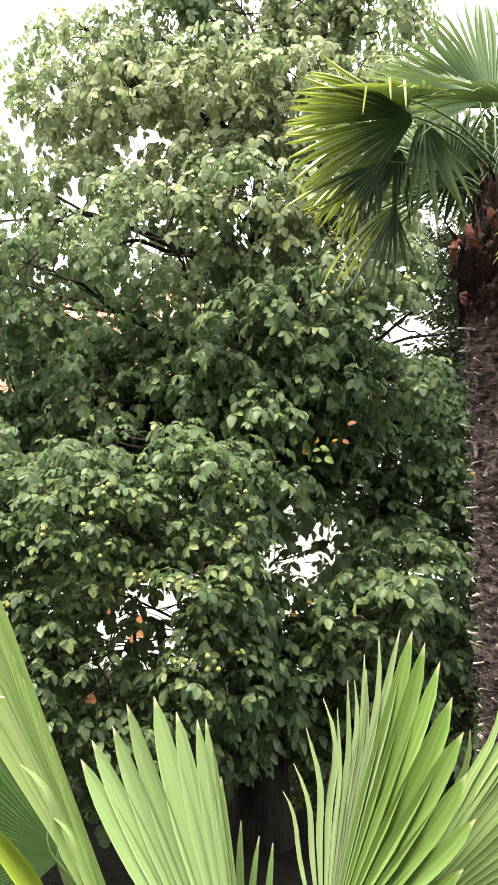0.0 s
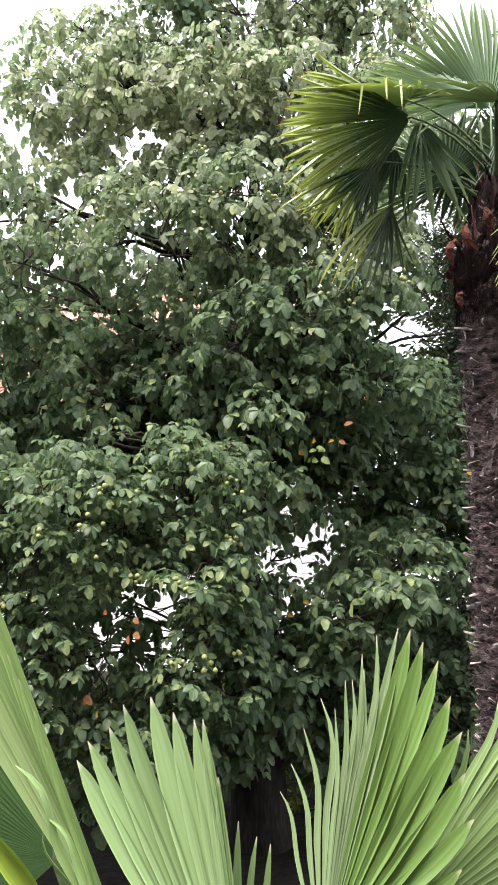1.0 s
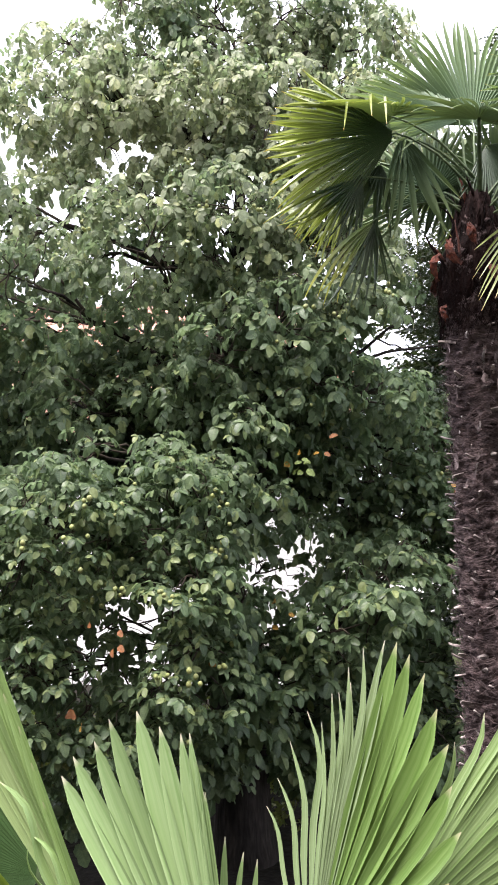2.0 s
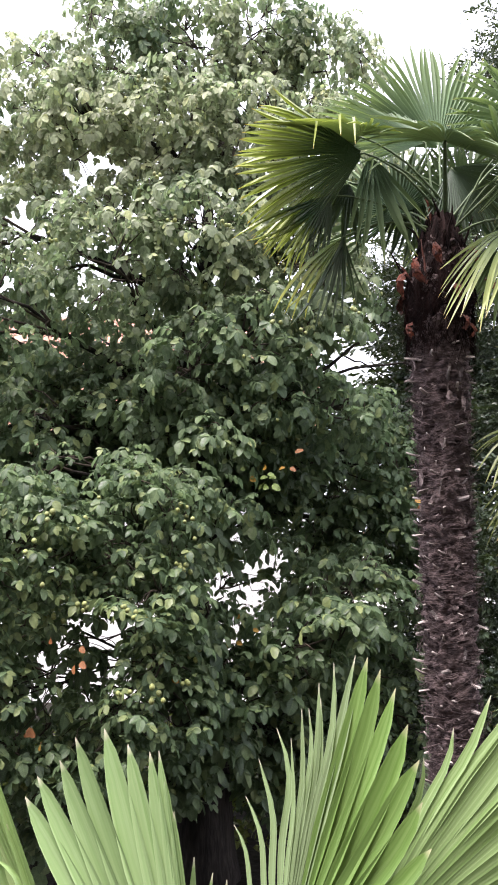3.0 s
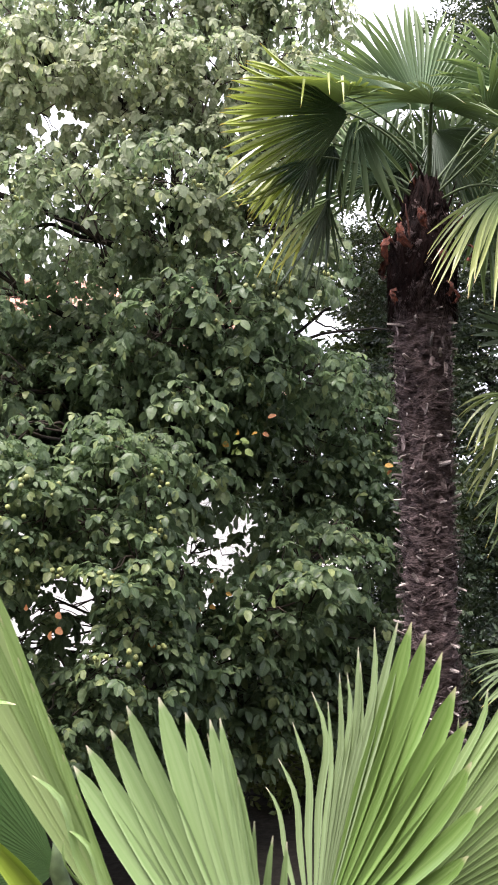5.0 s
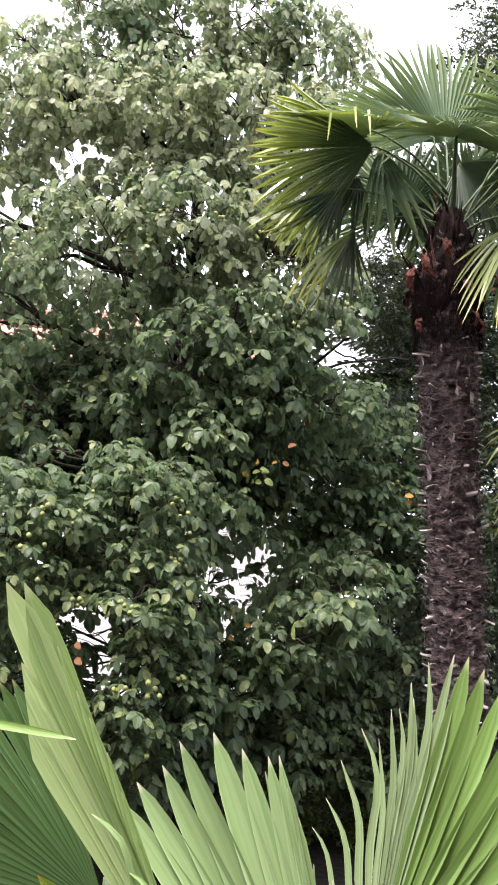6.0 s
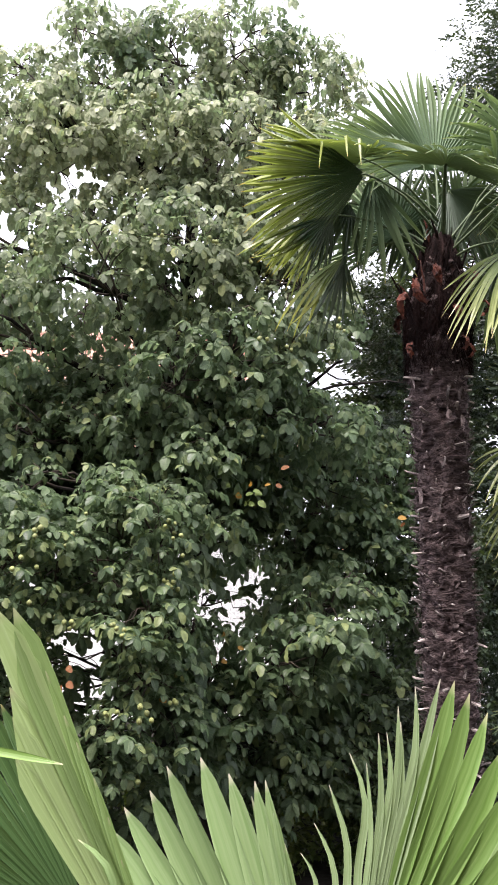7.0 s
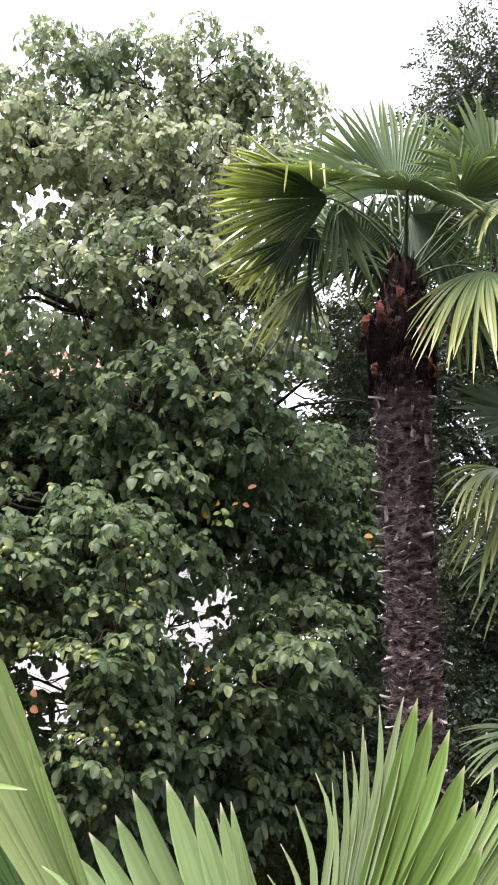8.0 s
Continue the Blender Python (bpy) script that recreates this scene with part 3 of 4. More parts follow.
def build_walnut():
    rnd = random.Random(11)
    tree = thing("walnut_tree", "broad walnut tree in full leaf with green nuts", "tree", (0.12, 6.9, 0))
    stem = [Vector(p) for p in ((0.12, 6.9, -0.1), (0.11, 6.88, 0.25), (0.1, 6.85, 0.8), (0.03, 6.9, 1.5), (-0.12, 7.0, 2.2), (-0.22, 7.15, 3.0), (-0.12, 7.3, 4.0), (0.0, 7.4, 5.2), (0.05, 7.5, 6.6), (0.1, 7.6, 7.6))]
    width = (0.33, 0.26, 0.225, 0.21, 0.19, 0.15, 0.115, 0.085, 0.05, 0.02)
    part("trunk", quad_mesh("trunk", *tube(stem, width, 20), BARK), tree, "dark grooved bark")
    # ten that spread flat, ten that hang, five broad ones for the inside and ten that hang high up
    leaves = [compound_leaf(random.Random(50 + i), rnd.choice((2, 3, 3, 4)), rnd.uniform(0.17, 0.25), rnd.uniform(10, 45), rnd.uniform(40, 85), rnd.uniform(0.085, 0.112), (0.0, 0.5)) for i in range(10)]
    leaves += [compound_leaf(random.Random(80 + i), rnd.choice((2, 3, 3, 4)), rnd.uniform(0.17, 0.25), rnd.uniform(-5, 35), rnd.uniform(70, 110), rnd.uniform(0.078, 0.115), (0.05, 0.8)) for i in range(10)]
    leaves += [compound_leaf(random.Random(120 + i), 3, 0.28, rnd.uniform(0, 40), rnd.uniform(60, 110), 0.135, (0.1, 1.0), PLAIN_LEAFLET) for i in range(5)]
    leaves += [compound_leaf(random.Random(140 + i), rnd.choice((2, 3, 3, 4)), rnd.uniform(0.17, 0.25), rnd.uniform(-5, 35), rnd.uniform(70, 110), rnd.uniform(0.085, 0.115), (0.05, 0.8), PLAIN_LEAFLET) for i in range(10)]
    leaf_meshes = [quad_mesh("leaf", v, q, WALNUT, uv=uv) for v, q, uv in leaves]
    twigs, rosettes = [], []
    for lobes, density, fine in ((UPPER, 118, True), (LOWER, 144, True), (SKIRT, 144, True), (INNER, 60, False)):
        for x, y, z, r in lobes:
            c = Vector((x, y, z))
            # a limb from the trunk into the lobe
            k = min(range(3, len(stem)), key=lambda i: (stem[i] - c).length + 0.9 * max(0, stem[i].z - c.z + 0.5) * 2)
            start = stem[k]
            if x > 0.6 and z < 3.6:
                start = stem[3] if z < 2.9 else stem[5]
            path = bend(start, c, -0.22 if x > 0.6 and z < 2.9 else 0.18, 6, rnd, 0.07)
            reach = (c - start).length
            w0 = (0.016 + 0.013 * min(2.2, reach)) * (0.35 if z < 3.2 and x < -0.2 else 1.0)
            part("limb", quad_mesh("limb", *tube(path, [w0 * (1 - 0.75 * i / 6) for i in range(7)], 8), BARK), tree)
            forks = [path[i] for i in (3, 4, 5, 6)]
            for s in range(5):
                d = Vector([rnd.gauss(0, 1) for _ in range(3)]).normalized()
                side = bend(path[rnd.choice((3, 4, 5))], c + d * r * 0.62, 0.05, 5, rnd, 0.03)
                twigs.append(tube(side, [w0 * 0.42 * (1 - 0.13 * i) for i in range(6)], 5))
                forks += side[2:]
            for s in range(max(8, int(density * r * r * (1.55 if fine and y < 6.0 else 1.0 if z > 5 and not fine else 1.15)))):
                d = Vector([rnd.gauss(0, 1) for _ in range(3)]).normalized()
                if fine and d.y > 0.35 and rnd.random() < 0.55:
                    d.y = -d.y
                tip = c + d * r * rnd.uniform(0.5, 1.02) ** 0.6
                tip.z -= 0.08 * r
                if rnd.random() < in_gap(tip, GAPS):
                    continue
                if rnd.random() < 0.55:
                    tw = bend(min(forks, key=lambda o: (o - tip).length), tip, rnd.uniform(-0.02, 0.08), 4, rnd, 0.03)
                    twigs.append(tube(tw, (0.008, 0.007, 0.006, 0.004, 0.003), 4))
                rosettes.append((tip, d, fine))
    # thin sprays of leaves across the openings
    for x, y, z, r, n in SPRAYS:
        c = Vector((x, y, z))
        near_stem = min(stem[3:], key=lambda o: (o - c).length)
        for s in range(n):
            d = Vector((math.cos(2.4 * s + z), 0.5 * math.sin(1.7 * s), math.sin(2.4 * s + z)))
            tip = c + d * r * math.sqrt((s + 0.5) / n)
            if s % 3 == 0:
                twigs.append(tube(bend(c.lerp(near_stem, 0.5), tip, 0.06, 5, rnd, 0.05), (0.009, 0.008, 0.006, 0.005, 0.004, 0.003), 4))
            rosettes.append((tip, d, True))
    # bare branches across the opening beside the tall palm
    for a_, b_, w_ in (((0.99, 6.90, 4.35), (1.71, 6.90, 4.87), 0.022), ((1.11, 6.80, 4.43), (2.06, 6.80, 4.54), 0.018), ((1.36, 6.85, 4.62), (1.85, 6.85, 4.36), 0.01)):
        path = bend(a_, b_, 0.03, 6, rnd, 0.025)
        part("limb", quad_mesh("limb", *tube(path, [w_ * (1 - 0.1 * i) for i in range(7)], 7), BARK), tree)
    v, q = join(twigs)
    part("twig", quad_mesh("twig", v, q, TWIG), tree, kind="stuff")
    # leaves stand round the end of each shoot
    batches = {i: [] for i in range(len(leaves))}
    near = sorted(range(len(rosettes)), key=lambda i: (rosettes[i][0] - Vector((-0.7, 4.6, 2.4))).length)[:50]
    near = set(near)
    count = 0
    for i, (tip, d, fine) in enumerate(rosettes):
        n = rnd.choice((4, 5, 5, 6))
        a0 = math.atan2(d.y, d.x)
        for k in range(n):
            az = a0 + (k - (n - 1) / 2) * 2 * math.pi / n * rnd.uniform(0.75, 1.05) + rnd.uniform(-0.3, 0.3)
            size = rnd.uniform(0.62, 1.15) * (0.76 if tip.y < 5.9 else 0.95 if tip.z < 5.2 else 0.92)
            p = tip + Vector((rnd.uniform(-0.05, 0.05), rnd.uniform(-0.05, 0.05), rnd.uniform(-0.07, 0.05)))
            which = rnd.randrange(10) + (10 if rnd.random() < (tip.z - 2.2) / 3.0 else 0)
            tilt = rnd.uniform(-0.45, 0.45)
            if not fine or d.y > 0.25:
                which = 20 + rnd.randrange(5)
            elif tip.z > 5.2:
                which = 25 + rnd.randrange(10)
            if i in near and count < 300:
                count += 1
                part("leaf", leaf_meshes[which], tree, m=Matrix.Translation(p) @ Matrix.Rotation(az, 4, "Z") @ Matrix.Rotation(tilt, 4, "X") @ Matrix.Scale(size, 4))
            else:
                batches[which].append((*p, az, size, tilt))
    blocks, uvs = [], []
    for i, rows in batches.items():
        a = np.array(rows)
        blocks.append(scatter(leaves[i][:2], a[:, :3], a[:, 3], a[:, 4], a[:, 5]))
        uvs.append(np.tile(leaves[i][2], (len(rows), 1)))
    v, q = join(blocks)
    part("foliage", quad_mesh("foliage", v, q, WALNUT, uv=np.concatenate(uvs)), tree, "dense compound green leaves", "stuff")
    # nuts in green husks
    bm = bmesh.new()
    bmesh.ops.create_icosphere(bm, subdivisions=2, radius=0.018)
    for vert in bm.verts:
        vert.co.z *= 1.13
        vert.co += Vector((0, 0, 0.003)) * (1 if vert.co.z > 0.02 else 0)
    nut = bpy.data.meshes.new("nut")
    bm.to_mesh(nut)
    bm.free()
    nut.polygons.foreach_set("use_smooth", [True] * len(nut.polygons))
    nut.materials.append(HUSK)
    made = 0
    for tip, d, fine in rosettes:
        if fine and d.y < 0.1 and d.z < 0.4 and tip.z < 7.6 and made < 300 and rnd.random() < (0.42 if tip.y < 5.6 else 0.1):
            for k in range(rnd.choice((1, 2, 3, 4))):
                p = tip + d * 0.1 + Vector((rnd.uniform(-0.05, 0.05), rnd.uniform(-0.16, -0.08), rnd.uniform(-0.05, 0.05)))
                part("nut", nut, tree, m=Matrix.Translation(p) @ Matrix.Rotation(rnd.uniform(0, 3), 4, "X") @ Matrix.Scale(rnd.uniform(0.8, 1.12), 4))
                made += 1
    # a few turned leaflets
    lv, lq, luv = LEAFLET
    turned = [quad_mesh("turned_leaflet", lv, lq, m, uv=luv) for m in TURNED]
    kinds = ("red autumn leaflet", "orange and yellow autumn leaflet", "yellow-green turning leaflet")
    for x, y, z, n, hues in TURNING:
        for k in range(n):
            s = rnd.uniform(0.05, 0.08)
            px, pz = x + rnd.uniform(-0.11, 0.11), z + rnd.uniform(-0.1, 0.1)
            h = hues[k % len(hues)]
            part("turned_leaflet", turned[h], tree, kinds[h], m=Matrix.Translation((px, y + rnd.uniform(-0.05, 0.05), pz)) @ Euler((rnd.uniform(0.8, 1.4), rnd.uniform(-0.6, 0.6), rnd.uniform(-1.9, -0.4))).to_matrix().to_4x4() @ Matrix.Scale(s, 4))


# ---- evergreen tree, hedge ----
def build_leafy(name, label, category, base, lobes, leaf_size, per_area, mat, seed, trunk_r):
    rnd = random.Random(seed)
    tree = thing(name, label, category, base)
    b = Vector(base)
    sprig_forms = []
    for i in range(6):
        pieces = []
        lv, lq = np.array(((0, 0, 0), (0.5, 0.22, 0.05), (1, 0, -0.1), (0.5, -0.22, 0.05), (0.5, 0, -0.02))), np.array(((0, 4, 2, 1), (0, 3, 2, 4)))
        for k in range(10):
            t = k / 9
            d = np.array((0.45 + 0.5 * t, math.cos(k * 2.4) * (1.1 - t), math.sin(k * 2.4) * (1.1 - t))) + np.array([rnd.uniform(-0.2, 0.2) for _ in range(3)])
            d /= np.linalg.norm(d)
            n = np.array((-0.3, 0.1, 1.0)) + np.array([rnd.uniform(-0.5, 0.5) for _ in range(3)])
            n -= d * n.dot(d)
            n /= np.linalg.norm(n)
            w = np.cross(n, d)
            pieces.append((np.array((t * leaf_size * 2.6, 0, 0)) + leaf_size * rnd.uniform(0.8, 1.1) * (lv[:, :1] * d + lv[:, 1:2] * w + lv[:, 2:] * n), lq))
        sprig_forms.append(join(pieces))
    batches = {i: [] for i in range(6)}
    top = max(lobes, key=lambda o: o[2])
    stem = [b + (Vector(top[:3]) - b) * t + Vector((rnd.uniform(-0.1, 0.1), 0, 0)) for t in (0, 0.2, 0.4, 0.6, 0.8, 1.0)]
    if trunk_r:
        part("trunk", quad_mesh("trunk", *tube(stem, [trunk_r * (1 - 0.16 * i) for i in range(6)], 12), BARK), tree)
    for x, y, z, r in lobes:
        c = Vector((x, y, z))
        if trunk_r:
            start = min(stem, key=lambda s: (s - c).length + 2 * max(0, s.z - c.z))
            part("limb", quad_mesh("limb", *tube(bend(start, c, 0.1, 5, rnd, 0.06), [0.06, 0.05, 0.04, 0.03, 0.02, 0.012], 7), BARK), tree)
        for s in range(int(per_area * r * r)):
            d = Vector([rnd.gauss(0, 1) for _ in range(3)]).normalized()
            if d.y > 0.4 and rnd.random() < 0.6:
                d.y = -d.y
            p = c + d * r * rnd.uniform(0.1, 1.05) ** 0.5 * (1 + 0.18 * noise.noise(d * 2.5 + c))
            if p.z < 0.04 or (p.y > 8.5 and rnd.random() < in_gap(p, GAPS)):
                continue
            batches[rnd.randrange(6)].append((*p, math.atan2(d.y, d.x) + rnd.uniform(-0.7, 0.7), rnd.uniform(0.7, 1.2), rnd.uniform(-1.5, 1.5)))
    blocks = []
    for i, rows in batches.items():
        a = np.array(rows)
        blocks.append(scatter(sprig_forms[i], a[:, :3], a[:, 3], a[:, 4], a[:, 5]))
    v, q = join(blocks)
    part("foliage", quad_mesh("foliage", v, q, mat), tree, kind="stuff")


# ---- palms ----
def segment(theta, half, R, split, fold, rnd, gravity, lift, hub, X, Y, Z, steps=13, bent=0.0, wave=0.0, blunt=1.5, roll=0.3, crook=0.0):
    """One pleated segment of a fan leaf: corners, faces, and (across, along) of each corner."""
    v, q, uv = [], [], []
    rs = R * split
    sway = rnd.uniform(-1, 1) * wave
    bend_at = R * rnd.uniform(0.62, 0.8)
    knee = None
    down = Vector((0, 0, -1))
    lean = rnd.uniform(-0.5, 0.5)
    turn = rnd.uniform(-roll, roll)
    for i in range(steps):
        t = i / (steps - 1)
        r = R * (0.03 + 0.97 * t)
        if r < rs:
            w = r * math.tan(half)
        else:
            w = rs * math.tan(half) * max(0.0, 1 - ((r - rs) / (R - rs)) ** blunt) ** 0.72 + 0.0005
        u = r / R
        th = theta + sway * max(0, u - split) ** 1.5 + crook * math.sin(4.2 * max(0.0, u - split) / (1 - split) + 1.5 * lean) * max(0.0, u - split) ** 1.3
        h = lift * math.sin(abs(theta)) ** 2 * r
        p = hub + X * (r * math.sin(th)) + Y * (r * math.cos(th)) + Z * h + down * (gravity * R * u ** 2.3)
        side = X * math.cos(th) - Y * math.sin(th)
        ang = turn * min(1.0, max(0.0, (u - split * 0.5) / 0.4))
        side, face = side * math.cos(ang) + Z * math.sin(ang), Z * math.cos(ang) - side * math.sin(ang)
        if bent and r > bend_at:
            if knee is None:
                knee = (p.copy(), r)
            out = (X * math.sin(th) + Y * math.cos(th))
            p = knee[0] + (down * 0.9 + out * 0.25 + side * 0.3 * lean).normalized() * (r - knee[1])
        f = fold * w * (1.0 if u < 0.85 else (1 - u) / 0.15)
        v += [p - side * w + face * f * 0.5, p - face * f * 0.5, p + side * w + face * f * 0.5]
        uv += [(0.0, u), (0.5, u), (1.0, u)]
    for i in range(steps - 1):
        a = 3 * i
        q += [(a, a + 1, a + 4, a + 3), (a + 1, a + 2, a + 5, a + 4)]
    return [tuple(x) for x in v], q, uv


def fan_leaf(palm, root, hub, axis, normal, angles, lengths, half, mat, seed, split=0.55, fold=0.9, gravity=0.1, lift=0.1,
             wave=0.1, bent=0.0, single=True, stalk=0.012, sag=0.05, blunt=2.4, roll=0.35, stack=0.0, crisp=True, label="", crooks=None):
    """A fan leaf: a stalk from the palm's heart to the hub, and pleated segments from the hub."""
    rnd = random.Random(seed)
    hub, Y, Z = Vector(hub), Vector(axis).normalized(), Vector(normal)
    Z = (Z - Y * Z.dot(Y)).normalized()
    X = Y.cross(Z)
    path = bend(root, hub, sag, 6, rnd, 0.004)
    leaf = part("leaf", quad_mesh("leaf", *tube(path + [hub + Y * 0.04], [stalk * (1.5 - 0.1 * i) for i in range(7)] + [stalk * 0.5], 8), PETIOLE), palm, label)
    blocks, uvs = [], []
    halves = half if isinstance(half, list) else [half] * len(angles)
    for k, (th, R, half) in enumerate(zip(angles, lengths, halves)):
        v, q, uv = segment(radians(th), radians(half * 1.05), R * rnd.uniform(0.97, 1.02), split, fold, rnd, gravity * rnd.uniform(0.6, 1.5), lift, hub + Z * (stack * k), X, Y, Z,
                           bent=(rnd.random() < bent), wave=wave, blunt=blunt[k] if isinstance(blunt, list) else blunt, roll=roll, crook=crooks[k] if crooks else 0.0)
        if single:
            part("segment", quad_mesh("segment", v, q, mat[k] if isinstance(mat, list) else mat, crisp, uv=uv), leaf)
        else:
            blocks.append((v, q))
            uvs += uv
    if blocks:
        v, q = join(blocks)
        part("blade", quad_mesh("blade", v, q, mat, crisp, uv=uvs), leaf)
    return leaf


def spread(n, degrees, R, short=0.25):
    """Even angles over a fan and the length of each segment, shorter at the sides."""
    a = [(i / (n - 1) - 0.5) * degrees for i in range(n)]
    return a, [R * (1 - short * (abs(x) / (degrees / 2)) ** 2.2) for x in a], degrees / (n - 1) / 2


def build_tall_palm():
    rnd = random.Random(5)
    palm = thing("palm_tree", "tall fan palm with a shaggy brown fibrous trunk", "palm tree", (1.25, 3.5, 0))
    heart = Vector((1.24, 3.5, 4.38))
    axis = [Vector(p) for p in ((1.27, 3.5, -0.1), (1.26, 3.5, 0.8), (1.245, 3.5, 1.6), (1.232, 3.5, 2.4), (1.22, 3.5, 3.1), (1.215, 3.5, 3.7), (1.22, 3.5, 4.1), (1.24, 3.5, 4.36), (1.235, 3.5, 4.52))]
    radius = (0.14, 0.115, 0.106, 0.106, 0.112, 0.126, 0.148, 0.085, 0.035)

    def stem_at(z):
        for i in range(len(axis) - 1):
            if axis[i].z <= z <= axis[i + 1].z:
                t = (z - axis[i].z) / (axis[i + 1].z - axis[i].z)
                return axis[i].lerp(axis[i + 1], t), radius[i] * (1 - t) + radius[i + 1] * t
        return axis[-1], radius[-1]

    # core, uneven with wrapped fibre
    v, q, sides, rows = [], [], 64, 420
    for j in range(rows):
        z = -0.08 + (4.36 + 0.08) * j / (rows - 1)
        c, r = stem_at(z)
        for k in range(sides):
            w = 2 * math.pi * k / sides
            d = Vector((math.cos(w), math.sin(w), 0))
            row = z / 0.052 + 0.55 * math.sin(3 * w + z * 31) + 1.3 * noise.noise(Vector((d.x * 2.2, d.y * 2.2, z * 5)))
            bulge = 0.02 * ((row % 1.0) ** 2 - 0.4) + 0.016 * noise.noise(Vector((d.x * 3, d.y * 3, z * 11))) + 0.028 * noise.noise(Vector((d.x * 5, d.y * 5, z * 28))) + 0.008 * noise.noise(Vector((d.x * 20, d.y * 20, z * 60)))
            v.append(tuple(c + d * (r + bulge)))
    for j in range(rows - 1):
        for k in range(sides):
            k2 = (k + 1) % sides
            q.append((j * sides + k, j * sides + k2, (j + 1) * sides + k2, (j + 1) * sides + k))
    part("trunk", quad_mesh("trunk", v, q, FIBRE), palm, "dark brown fibrous trunk")
    # matted reddish fibre under the crown
    v, q = [], []
    for j in range(60):
        z = 3.79 + 0.7 * j / 59
        c, r = stem_at(z)
        for k in range(48):
            w = 2 * math.pi * k / 48
            d = Vector((math.cos(w), math.sin(w), 0))
            low = min(1.0, j / 16)
            sink = Vector((0, 0, (1 - low) * 0.12 * noise.noise(d * 3)))
            v.append(tuple(c + sink + d * (r - 0.012 + 0.02 * low + 0.035 * low * noise.noise(Vector((d.x * 4, d.y * 4, z * 7))) + 0.016 * noise.noise(Vector((d.x * 12, d.y * 12, z * 16))) - (0.03 if j in (0, 59) else 0))))
    q = [(j * 48 + k, j * 48 + (k + 1) % 48, (j + 1) * 48 + (k + 1) % 48, (j + 1) * 48 + k) for j in range(59) for k in range(48)]
    part("fibre_mat", quad_mesh("fibre_mat", v, q, MAT), palm, "dark reddish-brown matted fibre")
    # loose fibre strands
    strands = []
    for i in range(720):
        z0, w0 = 0.6 + 3.2 * (i / 720) + rnd.uniform(-0.03, 0.03), rnd.uniform(0, 2 * math.pi)
        sweep, fall, bow = rnd.choice((-1, 1)) * rnd.uniform(0.5, 1.0), rnd.uniform(-0.5, 0.3), rnd.uniform(-0.45, 0.45)
        for k in range(rnd.randrange(4, 12)):
            z, w = z0 + rnd.gauss(0, 0.016), w0 + rnd.gauss(0, 0.1)
            c, r = stem_at(z)
            ln, out = rnd.uniform(0.04, 0.15), rnd.uniform(0.003, 0.018) + (rnd.uniform(0.01, 0.04) if rnd.random() < 0.28 else 0)
            pts = []
            for q_ in range(4):
                t = q_ / 3
                ww = w + sweep * ln / r * t
                rr = r + 0.009 + out * math.sin(math.pi * (0.15 + 0.7 * t))
                pts.append(c + Vector((math.cos(ww) * rr, math.sin(ww) * rr, ln * (fall * t + bow * t * t) + rnd.uniform(-0.002, 0.002))))
            th = rnd.choice((0.0005, 0.0008, 0.001, 0.0016))
            strands.append(tube(pts, (th, th, th * 0.9, th * 0.3), 3))
    vv, qq = join([(a, [f for f in b if f[3] - f[0] == 3 or f[2] - f[1] == 3]) for a, b in strands])
    part("fibre", quad_mesh("fibre", vv, qq, STRAND), palm, "loose brown fibre strands", "stuff")
    # hanging dark hair on the matted part
    hair = []
    for i in range(1600):
        z, w = rnd.uniform(3.8, 4.48), rnd.uniform(0, 2 * math.pi)
        c, r = stem_at(z)
        ln, out, lean = rnd.uniform(0.04, 0.13), rnd.uniform(0.012, 0.03), rnd.uniform(-0.35, 0.35)
        pts = [c + Vector((math.cos(w + lean * t), math.sin(w + lean * t), 0)) * (r + 0.01 + out * (0.3 + 0.7 * t)) + Vector((0, 0, -ln * t + rnd.uniform(-0.004, 0.004))) for t in (0, 0.5, 1)]
        hair.append(tube(pts, (0.0022, 0.0018, 0.0006), 3))
    vv, qq = join([(a, [f for f in b if len(set(f)) == 4]) for a, b in hair])
    part("hair", quad_mesh("hair", vv, qq, MAT), palm, "hanging dark brown fibre", "stuff")
    # cut stubs of old leaf stalks, in a spiral
    forms = []
    for k in range(8):
        ln, wd, hook = rnd.uniform(0.035, 0.068), rnd.choice((0.004, 0.005, 0.007, 0.009, 0.011)), rnd.uniform(-0.15, 0.45)
        pts = []
        for t in (-0.4, 0.0, 0.35, 0.7, 1.0):
            ww = wd * (1.5 - 0.7 * max(t, 0))
            th = 0.0042 * (1.4 - 0.5 * max(t, 0))
            lift = hook * ln * max(t, 0) ** 2 - 0.25 * ln * min(t, 0) ** 2
            pts += [(t * ln, -ww, lift - th), (t * ln, ww, lift - th), (t * ln, ww * 0.6, lift + th), (t * ln, -ww * 0.6, lift + th)]
        qs = [(4 * s + a, 4 * s + (a + 1) % 4, 4 * s + 4 + (a + 1) % 4, 4 * s + 4 + a) for s in range(4) for a in range(4)] + [(16, 17, 18, 19), (3, 2, 1, 0)]
        forms.append(quad_mesh("leaf_base", pts, qs, STUB, smooth=False))
    # torn flat bases that lie along the trunk
    flakes = []
